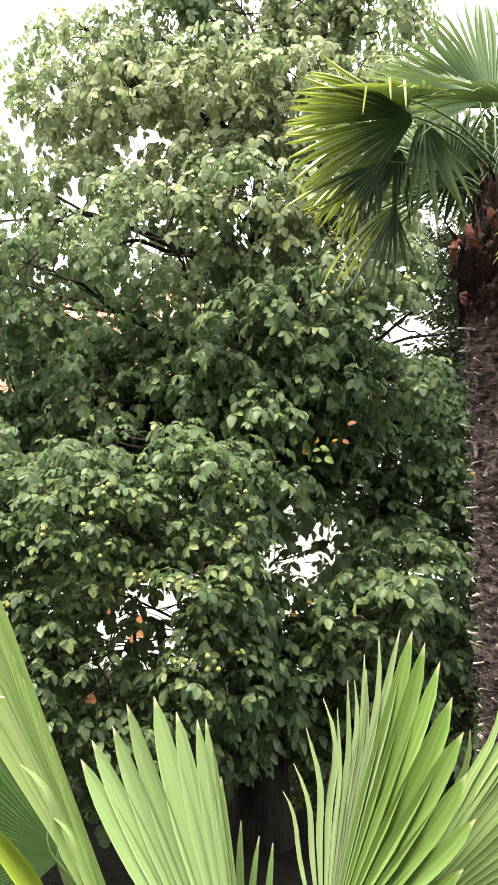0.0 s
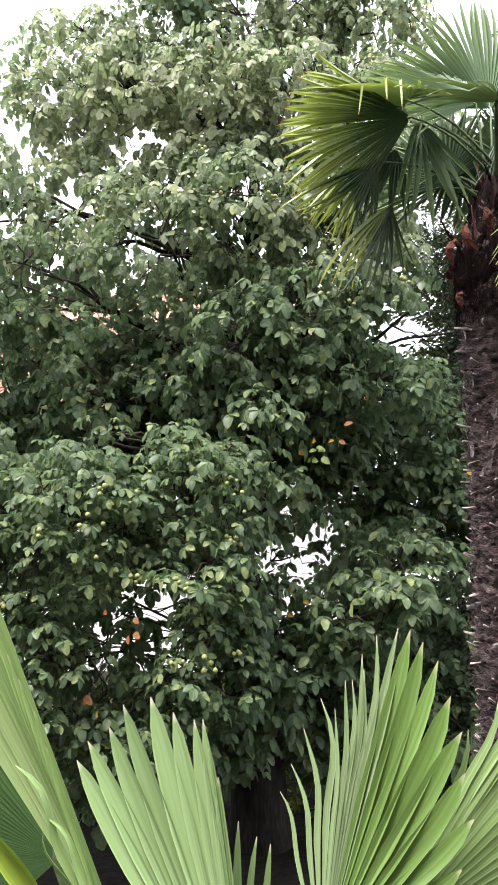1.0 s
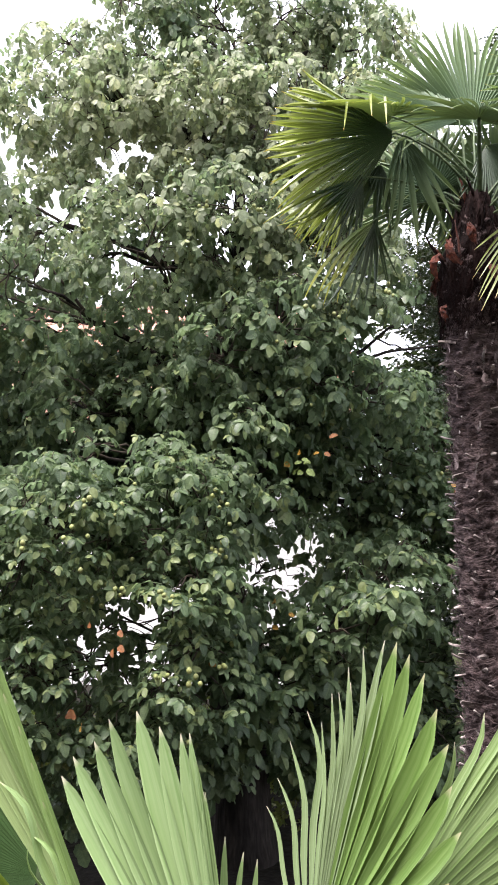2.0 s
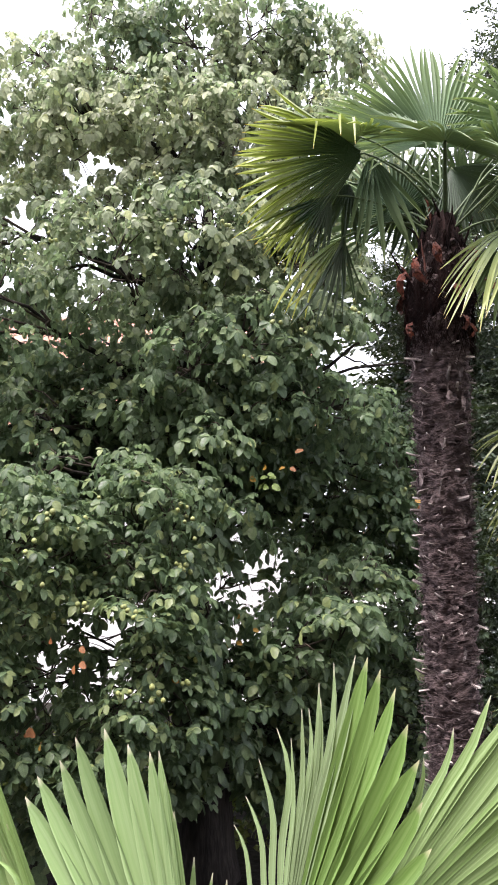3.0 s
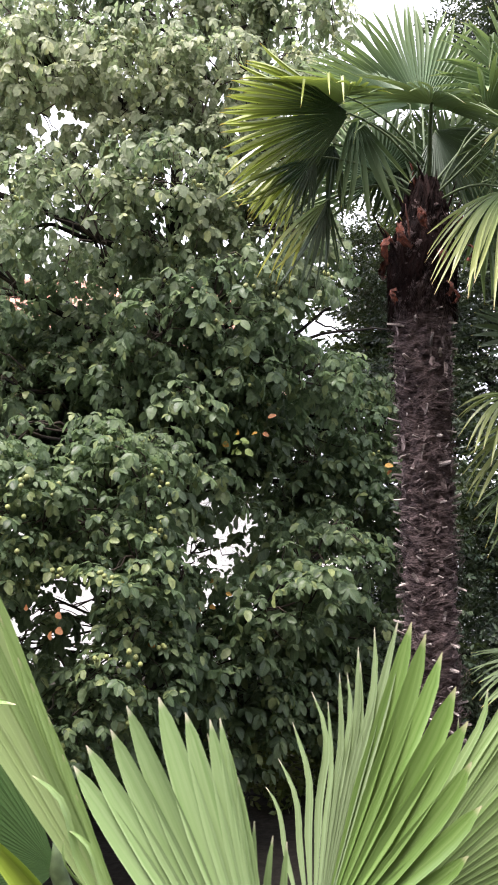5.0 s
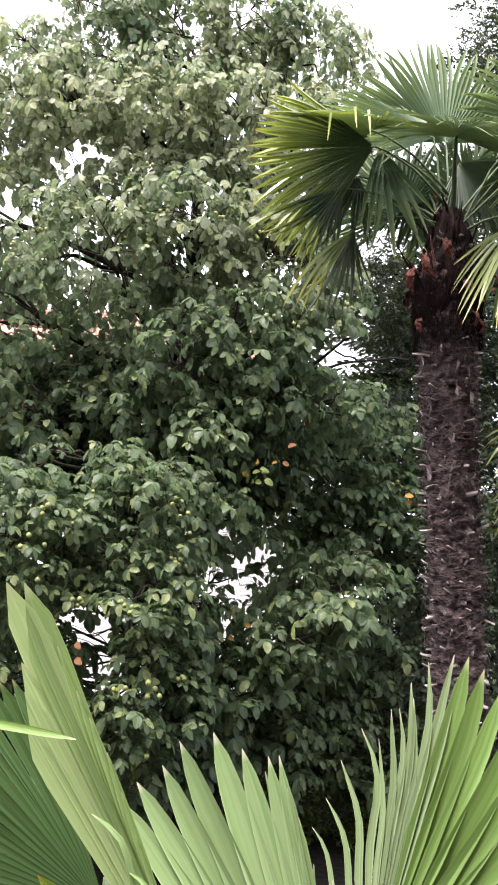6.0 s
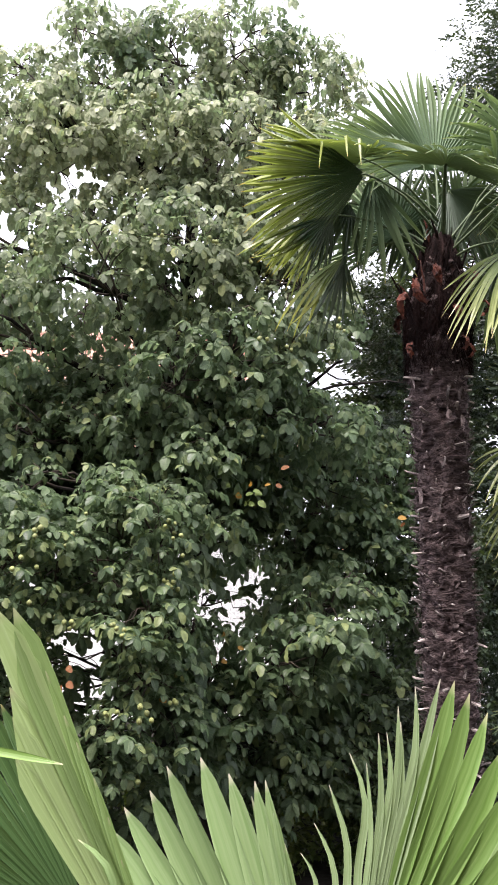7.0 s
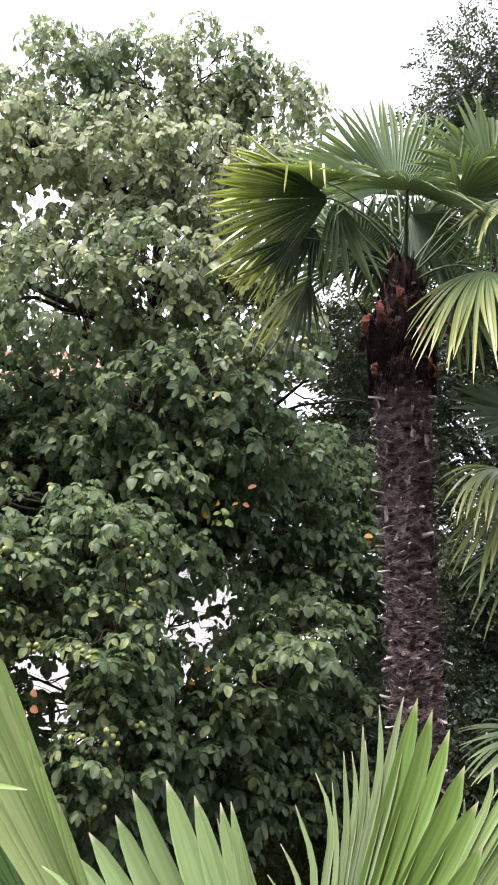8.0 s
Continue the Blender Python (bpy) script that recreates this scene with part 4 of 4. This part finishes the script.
    for k in range(7):
        ln, wd, curl, skew = rnd.uniform(0.03, 0.075), rnd.uniform(0.005, 0.013), rnd.uniform(0.1, 0.5), rnd.uniform(-0.5, 0.5)
        pts = []
        for i in range(6):
            t = i / 5
            ww = wd * (0.55 + 0.6 * math.sin(math.pi * (0.1 + 0.7 * t))) * rnd.uniform(0.8, 1.1)
            for e, h in ((-1, 0), (0, 0.25), (1, 0), (0, -0.25)):
                pts.append((0.004 + curl * ln * (t - 0.35) ** 2 + h * 0.006, e * ww + skew * ln * t * t, -ln * 0.5 + ln * t))
        qs = [(4 * s + a, 4 * s + (a + 1) % 4, 4 * s + 4 + (a + 1) % 4, 4 * s + 4 + a) for s in range(5) for a in range(4)]
        flakes.append(quad_mesh("leaf_base", pts, qs, STUB, smooth=False))
    scraps = [quad_mesh("fibre_flake", [v.co for v in f.vertices], [tuple(p.vertices) for p in f.polygons], FLAKE, smooth=False) for f in flakes]
    for i in range(120):
        z, w = 1.3 + 2.45 * i / 120 + rnd.uniform(-0.03, 0.03), i * radians(137.5) + rnd.uniform(-0.5, 0.5)
        c, r = stem_at(z)
        part("fibre_flake", rnd.choice(scraps), palm, m=Matrix.Translation(c + Vector((math.cos(w), math.sin(w), 0)) * (r + 0.007)) @ Matrix.Rotation(w + rnd.uniform(-0.4, 0.4), 4, "Z") @ Matrix.Rotation(rnd.uniform(-1.6, 1.6), 4, "X") @ Matrix.Scale(rnd.uniform(0.45, 1.05), 4))
    for i in range(50):
        z, w = 2.95 + 0.8 * i / 50 + rnd.uniform(-0.02, 0.02), i * radians(137.5) + rnd.uniform(-0.5, 0.5)
        c, r = stem_at(z)
        part("fibre_flake", rnd.choice(scraps), palm, m=Matrix.Translation(c + Vector((math.cos(w), math.sin(w), 0)) * (r + 0.009)) @ Matrix.Rotation(w + rnd.uniform(-0.4, 0.4), 4, "Z") @ Matrix.Rotation(rnd.uniform(-0.7, 0.7), 4, "X") @ Matrix.Scale(rnd.uniform(0.7, 1.2), 4))
    for i in range(300):
        z = 1.0 + 2.8 * i / 300 + rnd.uniform(-0.02, 0.02)
        w = i * radians(137.5) + rnd.uniform(-0.25, 0.25)
        c, r = stem_at(z)
        m = Matrix.Translation(c + Vector((math.cos(w), math.sin(w), 0)) * (r + 0.008)) @ Matrix.Rotation(w + rnd.uniform(-0.5, 0.5), 4, "Z") @ Matrix.Rotation(rnd.uniform(-0.5, 0.3), 4, "Y") @ Matrix.Rotation(rnd.uniform(-1.0, 1.0), 4, "X") @ Matrix.Scale(rnd.uniform(0.45, 1.05), 4)
        if i % 9 == 2 and z > 1.2:
            m = Matrix.Translation(c + Vector((math.cos(w), math.sin(w), 0)) * (r + 0.006)) @ Matrix.Rotation(w + rnd.uniform(-0.3, 0.3), 4, "Z") @ Matrix.Rotation(rnd.uniform(-1.2, 1.2), 4, "X") @ Matrix.Scale(rnd.uniform(0.5, 1.0), 4)
        part("leaf_base", rnd.choice(flakes if i % 9 == 2 and z > 1.2 else forms), palm, m=m)
    # dry reddish sheaths under the crown
    for x, y, z, turn, s in ((1.03, 3.4, 4.1, 3.5, 1.3), (1.08, 3.36, 4.16, 4.0, 1.3), (1.055, 3.4, 3.86, 3.4, 1.0), (1.27, 3.3, 3.88, 4.9, 0.8), (1.24, 3.3, 4.03, 4.7, 0.9),
                             (1.31, 3.36, 3.86, 5.4, 0.9), (1.31, 3.29, 4.2, 5.0, 1.0), (1.15, 3.3, 4.22, 4.4, 1.0), (1.42, 3.42, 4.1, 5.9, 1.1), (1.4, 3.6, 4.15, 0.6, 1.2), (1.1, 3.68, 4.1, 2.2, 1.2)):
        v, q = [], []
        long, twist = rnd.uniform(0.09, 0.15), rnd.uniform(-0.9, 0.9)
        for i in range(8):
            t = i / 7
            wd = 0.017 * (0.35 + math.sin(math.pi * (0.2 + 0.75 * t))) * (1 + 0.25 * math.sin(5 * t + twist * 4))
            for k in range(5):
                e = k / 4 - 0.5
                ca, sa = math.cos(twist * t), math.sin(twist * t)
                px, py = 0.055 * math.sin(2.6 * t + 0.2) - 2.5 * e * e * 0.03 * (0.4 + t) + rnd.uniform(-0.011, 0.011), 2 * e * wd
                v.append((px * ca - py * sa, px * sa + py * ca, 0.04 - long * t + rnd.uniform(-0.012, 0.012)))
        q = [(i * 5 + k, i * 5 + k + 1, i * 5 + k + 6, i * 5 + k + 5) for i in range(7) for k in range(4)]
        part("sheath", quad_mesh("sheath", v, q, SHEATH, smooth=False), palm, "dry curling reddish-brown sheath", m=Matrix.Translation((x, y, z)) @ Matrix.Rotation(turn, 4, "Z") @ Matrix.Rotation(rnd.uniform(-0.3, 0.5), 4, "X") @ Matrix.Scale(0.78 * s, 4))
    # brown fibre and old flower stalks at the heart
    for i in range(26):
        w = i * 2.4
        c, r = stem_at(rnd.uniform(4.05, 4.45))
        a_ = c + Vector((math.cos(w), math.sin(w), 0)) * (r * 0.9)
        b_ = a_ + Vector((math.cos(w) * rnd.uniform(0.02, 0.12), math.sin(w) * rnd.uniform(0.02, 0.12), rnd.uniform(0.08, 0.26)))
        part("stalk", quad_mesh("stalk", *tube(bend(a_, b_, 0.02, 4, rnd, 0.008), (0.009, 0.008, 0.006, 0.004, 0.002), 5), SHEATH if i % 4 == 0 else MAT), palm, "dry reddish-brown flower stalk")
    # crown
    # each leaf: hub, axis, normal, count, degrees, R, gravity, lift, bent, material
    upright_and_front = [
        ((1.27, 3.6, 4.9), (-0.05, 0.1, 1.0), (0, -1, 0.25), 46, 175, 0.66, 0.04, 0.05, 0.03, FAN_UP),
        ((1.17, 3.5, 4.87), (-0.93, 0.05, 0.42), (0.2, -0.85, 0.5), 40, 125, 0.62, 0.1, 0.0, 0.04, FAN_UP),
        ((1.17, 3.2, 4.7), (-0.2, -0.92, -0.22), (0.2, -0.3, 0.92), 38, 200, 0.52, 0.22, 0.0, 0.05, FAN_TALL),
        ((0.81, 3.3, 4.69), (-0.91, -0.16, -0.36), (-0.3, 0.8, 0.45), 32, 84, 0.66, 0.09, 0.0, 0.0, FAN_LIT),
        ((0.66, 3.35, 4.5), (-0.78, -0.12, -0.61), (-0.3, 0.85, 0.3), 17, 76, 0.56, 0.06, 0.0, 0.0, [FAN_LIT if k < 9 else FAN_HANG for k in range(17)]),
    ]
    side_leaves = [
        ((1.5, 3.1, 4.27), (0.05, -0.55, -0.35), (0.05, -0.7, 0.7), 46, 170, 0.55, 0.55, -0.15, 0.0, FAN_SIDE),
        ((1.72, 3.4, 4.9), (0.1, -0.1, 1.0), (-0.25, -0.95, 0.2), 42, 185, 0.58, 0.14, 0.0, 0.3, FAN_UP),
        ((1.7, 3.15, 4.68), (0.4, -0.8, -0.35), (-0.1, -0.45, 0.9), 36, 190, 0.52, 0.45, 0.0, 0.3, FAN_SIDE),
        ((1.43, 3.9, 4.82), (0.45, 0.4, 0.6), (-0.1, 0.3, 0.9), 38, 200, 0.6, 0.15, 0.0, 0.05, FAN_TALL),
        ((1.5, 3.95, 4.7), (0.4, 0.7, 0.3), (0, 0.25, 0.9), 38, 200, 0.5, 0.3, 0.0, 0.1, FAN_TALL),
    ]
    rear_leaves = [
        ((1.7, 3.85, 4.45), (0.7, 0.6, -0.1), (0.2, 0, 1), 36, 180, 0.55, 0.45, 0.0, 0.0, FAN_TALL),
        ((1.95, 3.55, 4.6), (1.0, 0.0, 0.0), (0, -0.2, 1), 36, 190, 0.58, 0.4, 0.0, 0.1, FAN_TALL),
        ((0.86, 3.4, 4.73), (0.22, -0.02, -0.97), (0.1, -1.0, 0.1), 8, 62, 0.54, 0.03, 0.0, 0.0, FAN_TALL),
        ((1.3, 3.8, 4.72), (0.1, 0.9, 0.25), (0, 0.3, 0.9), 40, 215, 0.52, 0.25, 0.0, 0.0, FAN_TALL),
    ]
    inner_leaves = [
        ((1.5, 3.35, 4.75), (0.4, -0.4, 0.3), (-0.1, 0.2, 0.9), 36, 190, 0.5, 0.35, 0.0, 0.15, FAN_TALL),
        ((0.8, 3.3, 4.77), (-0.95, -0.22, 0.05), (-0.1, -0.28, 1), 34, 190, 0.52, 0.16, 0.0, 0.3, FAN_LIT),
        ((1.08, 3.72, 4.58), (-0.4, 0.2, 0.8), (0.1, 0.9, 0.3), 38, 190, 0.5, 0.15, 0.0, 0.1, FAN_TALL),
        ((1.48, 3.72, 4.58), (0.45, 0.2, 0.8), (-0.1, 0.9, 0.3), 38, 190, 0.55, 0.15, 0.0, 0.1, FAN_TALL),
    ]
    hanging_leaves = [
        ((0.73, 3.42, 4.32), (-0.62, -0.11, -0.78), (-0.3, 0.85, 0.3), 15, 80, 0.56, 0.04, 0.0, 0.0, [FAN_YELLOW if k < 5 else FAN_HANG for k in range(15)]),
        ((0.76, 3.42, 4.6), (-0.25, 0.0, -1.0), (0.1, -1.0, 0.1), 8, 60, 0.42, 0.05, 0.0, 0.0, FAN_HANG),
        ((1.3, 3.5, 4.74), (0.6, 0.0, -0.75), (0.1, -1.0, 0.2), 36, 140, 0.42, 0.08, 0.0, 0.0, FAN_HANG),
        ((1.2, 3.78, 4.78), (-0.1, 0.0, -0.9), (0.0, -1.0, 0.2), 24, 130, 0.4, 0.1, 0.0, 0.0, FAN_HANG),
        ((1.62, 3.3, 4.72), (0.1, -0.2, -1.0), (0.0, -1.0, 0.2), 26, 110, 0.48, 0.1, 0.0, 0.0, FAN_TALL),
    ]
    fans = upright_and_front + side_leaves + rear_leaves + inner_leaves + hanging_leaves
    for i, (hub, ax, nr, n, deg, R, grav, lift, bent, mat) in enumerate(fans):
        a, ln, half = spread(n, deg, R, 0.12 if i == 3 else 0.02 if i in (4, 18) else 0.25)
        a = [x + {3: 0, 4: 24, 18: 28}.get(i, 0) for x in a]
        if i in (4, 12, 18, 19):
            half *= 2.0
        if i in (4, 18):
            ln = [r * (1 - 0.45 * k / n) * rnd.uniform(0.85, 1.05) for k, r in enumerate(ln)]
        fan_leaf(palm, heart + Vector((rnd.uniform(-0.04, 0.04), rnd.uniform(-0.04, 0.04), rnd.uniform(-0.1, 0.02) + (0.16 if i in (3, 12, 15) else 0))), hub, ax, nr, a, ln, half, mat, 100 + i,
                 split=0.2 if i in (4, 12, 18, 19) else 0.3 if i in (2, 22) else 0.35 if i == 15 else 0.66 if i == 3 else 0.55, fold=1.2, gravity=grav, lift=lift, wave=0.3, bent=bent * 0.6, single=i < 7 or i == 18, stalk=0.01 if i == 2 else 0.0048, sag=0.06, crisp=False)


def build_side_palm():
    palm = thing("palm_tree", "lower fan palm beside the tall palm", "palm tree", (2.35, 3.9, 0))
    part("trunk", quad_mesh("trunk", *tube([(2.35, 3.9, -0.1), (2.35, 3.9, 1.2), (2.37, 3.9, 2.4), (2.36, 3.9, 3.3)], (0.13, 0.12, 0.12, 0.07), 24), FIBRE), palm, "dark brown fibrous trunk")
    heart = Vector((2.36, 3.9, 3.3))
    near_side = [((1.69, 3.4, 3.37), (-0.95, -0.2, 0.2), (0.05, -0.4, 0.9), 22, 160, 0.38, 0.65), ((1.86, 3.5, 3.3), (-0.7, -0.35, -0.35), (-0.3, -0.4, 0.8), 20, 150, 0.48, 0.5),
            ((2.03, 3.75, 3.72), (-0.9, 0.1, 0.3), (0.3, -0.75, 0.5), 13, 120, 0.47, 0.05), ((2.3, 3.6, 3.9), (0.0, -0.7, 0.6), (0, 0.4, 0.9), 32, 175, 0.5, 0.25)]
    far_side = [((2.8, 3.8, 3.8), (0.9, -0.1, 0.3), (-0.2, -0.2, 1), 32, 175, 0.5, 0.3), ((2.5, 4.3, 3.9), (0.2, 0.8, 0.5), (0, -0.4, 1), 32, 175, 0.5, 0.3),
            ((1.95, 3.6, 3.0), (-0.8, -0.4, -0.1), (-0.2, -0.5, 0.85), 30, 150, 0.46, 0.6), ((1.85, 3.5, 2.12), (-0.8, -0.4, 0.0), (-0.3, -0.5, 0.8), 30, 150, 0.45, 0.35)]
    fans = near_side + far_side
    for i, (hub, ax, nr, n, deg, R, grav) in enumerate(fans):
        a, ln, half = spread(n, deg, R)
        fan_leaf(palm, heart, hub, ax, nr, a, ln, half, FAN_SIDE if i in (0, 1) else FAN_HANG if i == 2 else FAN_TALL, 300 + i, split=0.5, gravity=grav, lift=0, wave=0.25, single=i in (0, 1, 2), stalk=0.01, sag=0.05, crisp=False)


def build_young_palm():
    palm = thing("young_palm", "young fan palm with upright bright green pleated leaves", "palm", (0.12, 1.12, 0))
    part("trunk", quad_mesh("trunk", *tube([(0.12, 1.12, -0.1), (0.12, 1.12, 0.6), (0.12, 1.12, 1.2), (0.12, 1.12, 1.55)], (0.15, 0.12, 0.12, 0.06), 24), FIBRE), palm, "short fibrous trunk")
    heart = Vector((0.12, 1.12, 1.52))
    face = (0.0, -1.0, 0.25)
    up = (0, 0.03, 1)
    # leaf with its tips in a row, turned to the side
    a = [-54.8, -49.6, -43.8, -37.7, -30.7, -25.3, -20.5, -18.0, -16.7, -15.9]
    ln = [0.405, 0.408, 0.403, 0.405, 0.39, 0.374, 0.356, 0.339, 0.317, 0.274]
    wide = [4.2, 4.3, 4.6, 4.9, 4.8, 4.2, 3.6, 3.0, 2.6, 2.6]
    fan_leaf(palm, heart, (0.109, 0.844, 2.273), (0.074, 0.094, 0.993), (-0.614, -0.78, 0.119), a, ln, wide, FAN_NEAR, 401, split=0.56, fold=0.42, gravity=0.0, lift=0, wave=0.03, blunt=2.9, roll=0.2)
    # leaf with broad outer segments
    a = [-22.3, -9.0, -1.9, 4.1, 8.2, 10.6, 12.2, 13.5, 15.2, 16.6, 18.1, 19.6, 20.9, 24.5, 27.8, 32.0, 35.6, 40.3, 45.0, 50.0]
    ln = [0.25, 0.295, 0.345, 0.399, 0.4, 0.449, 0.44, 0.49, 0.47, 0.536, 0.546, 0.51, 0.555, 0.556, 0.542, 0.524, 0.498, 0.461, 0.422, 0.37]
    wide = [2.3 if x < 0 else 1.75 if x < 9 else 1.7 if x < 20 else 2.9 if x < 30 else 3.5 for x in a]
    fan_leaf(palm, heart, (0.214, 1.215, 2.159), up, (-0.81, -0.58, 0.15), a, ln, wide, [FAN_GREEN if x > 20 else FAN_MID for x in a], 402, split=0.5, fold=0.42, gravity=0.0, lift=0, wave=0.06, blunt=[3.0 if x < 20 else 5.0 for x in a], roll=0.22,
             crooks=[0.22 if x < 5 else 0.1 if x < 17 else 0.03 for x in a])
    # torn short pieces between
    fan_leaf(palm, heart, (0.11, 0.95, 2.15), up, face, [-7.7, -6.1, -4.7, -1.7, 4.2], [0.43, 0.376, 0.32, 0.308, 0.3], 2.0, FAN_NEAR, 403, split=0.5, fold=0.4, gravity=0.0, wave=0.15, blunt=2.6, roll=0.6)
    # close-pleated leaf beyond
    a = [24 + 46 * i / 18 for i in range(19)]
    ln = [0.565 * (1 - 0.36 * max(0.0, (33.5 - x) / 9) ** 1.1) for x in a]
    fan_leaf(palm, heart, (0.314, 1.2, 2.213), up, (-0.3, -1.0, 0.25), a, ln, [1.5 if x < 30 else 1.65 for x in a], FAN_PLEAT, 404, split=0.58, fold=0.32, gravity=0.02, wave=0.1, blunt=2.8, roll=0.5, stack=0.0015, crooks=[0.1 if x < 32 else 0.04 for x in a])
    # half-folded tall leaf: a pale face, and pleats stepping down along its fold
    fan_leaf(palm, heart, (-0.022, 0.93, 2.304), up, (0.1, -1.0, 0.2), [-32.0, -29.8, -28.4, -26.0, -25.2, -24.2], [0.396, 0.431, 0.458, 0.535, 0.5, 0.552], [2.0, 1.9, 1.9, 2.1, 2.1, 1.9], [FAN_PALE] * 4 + [FAN_FOLD] * 2, 405, split=0.84, fold=0.1, gravity=0.0, wave=0.01, blunt=2.6, roll=0.06, stack=0.0008)
    a = [-23.6 + 0.5 * i for i in range(6)]
    fan_leaf(palm, heart, (-0.036, 0.89, 2.355), up, (0.0, -1.0, 0.35), a, [0.4 * (1 - 0.1 * i) for i in range(6)], 1.3, FAN_FOLD, 409, split=0.66, fold=0.7, gravity=0.0, wave=0.04, blunt=2.2, roll=0.25, stack=0.003)
    # torn strips that curl away below the fold
    fan_leaf(palm, heart, (-0.039, 0.86, 2.373), up, face, [-31, -35, -26], [0.225, 0.15, 0.16], 2.4, FAN_FOLD, 410, split=0.5, fold=0.5, gravity=0.0, wave=0.3, blunt=2.6, roll=1.0, crooks=[0.25, -0.2, 0.2])
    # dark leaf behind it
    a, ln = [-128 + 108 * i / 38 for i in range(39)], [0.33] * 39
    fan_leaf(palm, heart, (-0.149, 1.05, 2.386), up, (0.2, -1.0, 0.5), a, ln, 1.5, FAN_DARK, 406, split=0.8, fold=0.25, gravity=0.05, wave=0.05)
    # bright tips low beside it
    fan_leaf(palm, heart, (-0.062, 0.9, 2.31), up, face, [-36, -27], [0.245, 0.13], 5.0, FAN_BRIGHT, 407, split=0.6, gravity=0.03, wave=0.2)
    # a loose segment across the folded leaf
    fan_leaf(palm, heart, (-0.411, 0.85, 2.687), (1, 0, -0.17), (0.1, -0.6, 1), [-7, 0], [0.15, 0.245], 1.7, FAN_GREEN, 408, split=0.6, gravity=0.02, wave=0.1)


build_ground()
build_house()
build_walnut()
build_leafy("evergreen_tree", "tall dark evergreen tree with small glossy leaves", "tree", (4.8, 9.6, 0),
            [(4.9, 9.4, 10.2, 1.1), (5.3, 9.5, 8.6, 1.3), (4.4, 9.4, 6.4, 1.1), (3.3, 9.2, 5.6, 0.8), (5.4, 9.4, 6.0, 1.3), (4.3, 9.2, 4.4, 1.1), (3.0, 9.0, 4.2, 0.8), (2.6, 9.0, 3.2, 0.7), (3.8, 9.3, 9.3, 0.4), (3.7, 9.4, 7.6, 0.9), (5.0, 9.5, 9.5, 1.0), (2.9, 9.3, 6.6, 0.7), (2.75, 9.2, 5.4, 0.5), (5.0, 9.7, 10.1, 0.8), (5.4, 9.8, 9.2, 1.0), (4.6, 9.6, 9.0, 0.7),
             (2.5, 9.2, 5.85, 0.5), (4.3, 9.2, 4.9, 0.8), (4.7, 9.3, 5.4, 0.7), (2.35, 9.3, 6.3, 0.35)], 0.07, 780, EVERGREEN, 21, 0.2)
build_leafy("evergreen_tree", "dark evergreen tree with large leaves behind the shrubs", "tree", (3.9, 11.0, 0),
            [(3.4, 10.9, 4.4, 1.2), (3.6, 10.9, 2.4, 1.2), (4.9, 11.0, 3.2, 1.2), (2.9, 10.8, 6.0, 0.8), (4.3, 11.0, 6.4, 1.2), (3.0, 10.9, 1.0, 0.9), (4.6, 10.9, 1.2, 1.2), (2.45, 10.9, 4.6, 0.6), (3.25, 10.9, 5.0, 0.55), (3.6, 10.9, 5.5, 0.8), (2.5, 10.9, 3.6, 0.6)], 0.14, 400, EVERGREEN, 24, 0.15)
build_leafy("laurel_shrub", "dense dark laurel shrub with glossy leaves", "shrub", (3.4, 7.9, 0),
            [(3.1, 7.8, 2.6, 0.8), (4.0, 7.9, 3.0, 1.0), (3.0, 7.7, 1.3, 0.9), (4.1, 7.9, 1.4, 1.0), (2.6, 8.0, 0.7, 0.7)], 0.085, 850, EVERGREEN, 22, 0.06)
build_leafy("hedge", "low dark green hedge in shade under the trees", "hedge", (-0.5, 9.3, 0),
            [(-4.3 + 0.75 * i, 9.3 + 0.2 * (i % 2), 0.28 if i < 6 else 0.42, 0.55 if i < 6 else 0.62) for i in range(11)] + [(x, 7.7, 0.3, 0.5) for x in (-2.4, -1.6, -0.8, 0.75, 1.3, 1.9, 2.5)], 0.095, 450, HEDGE, 23, 0.0)
build_tall_palm()
build_side_palm()
build_young_palm()
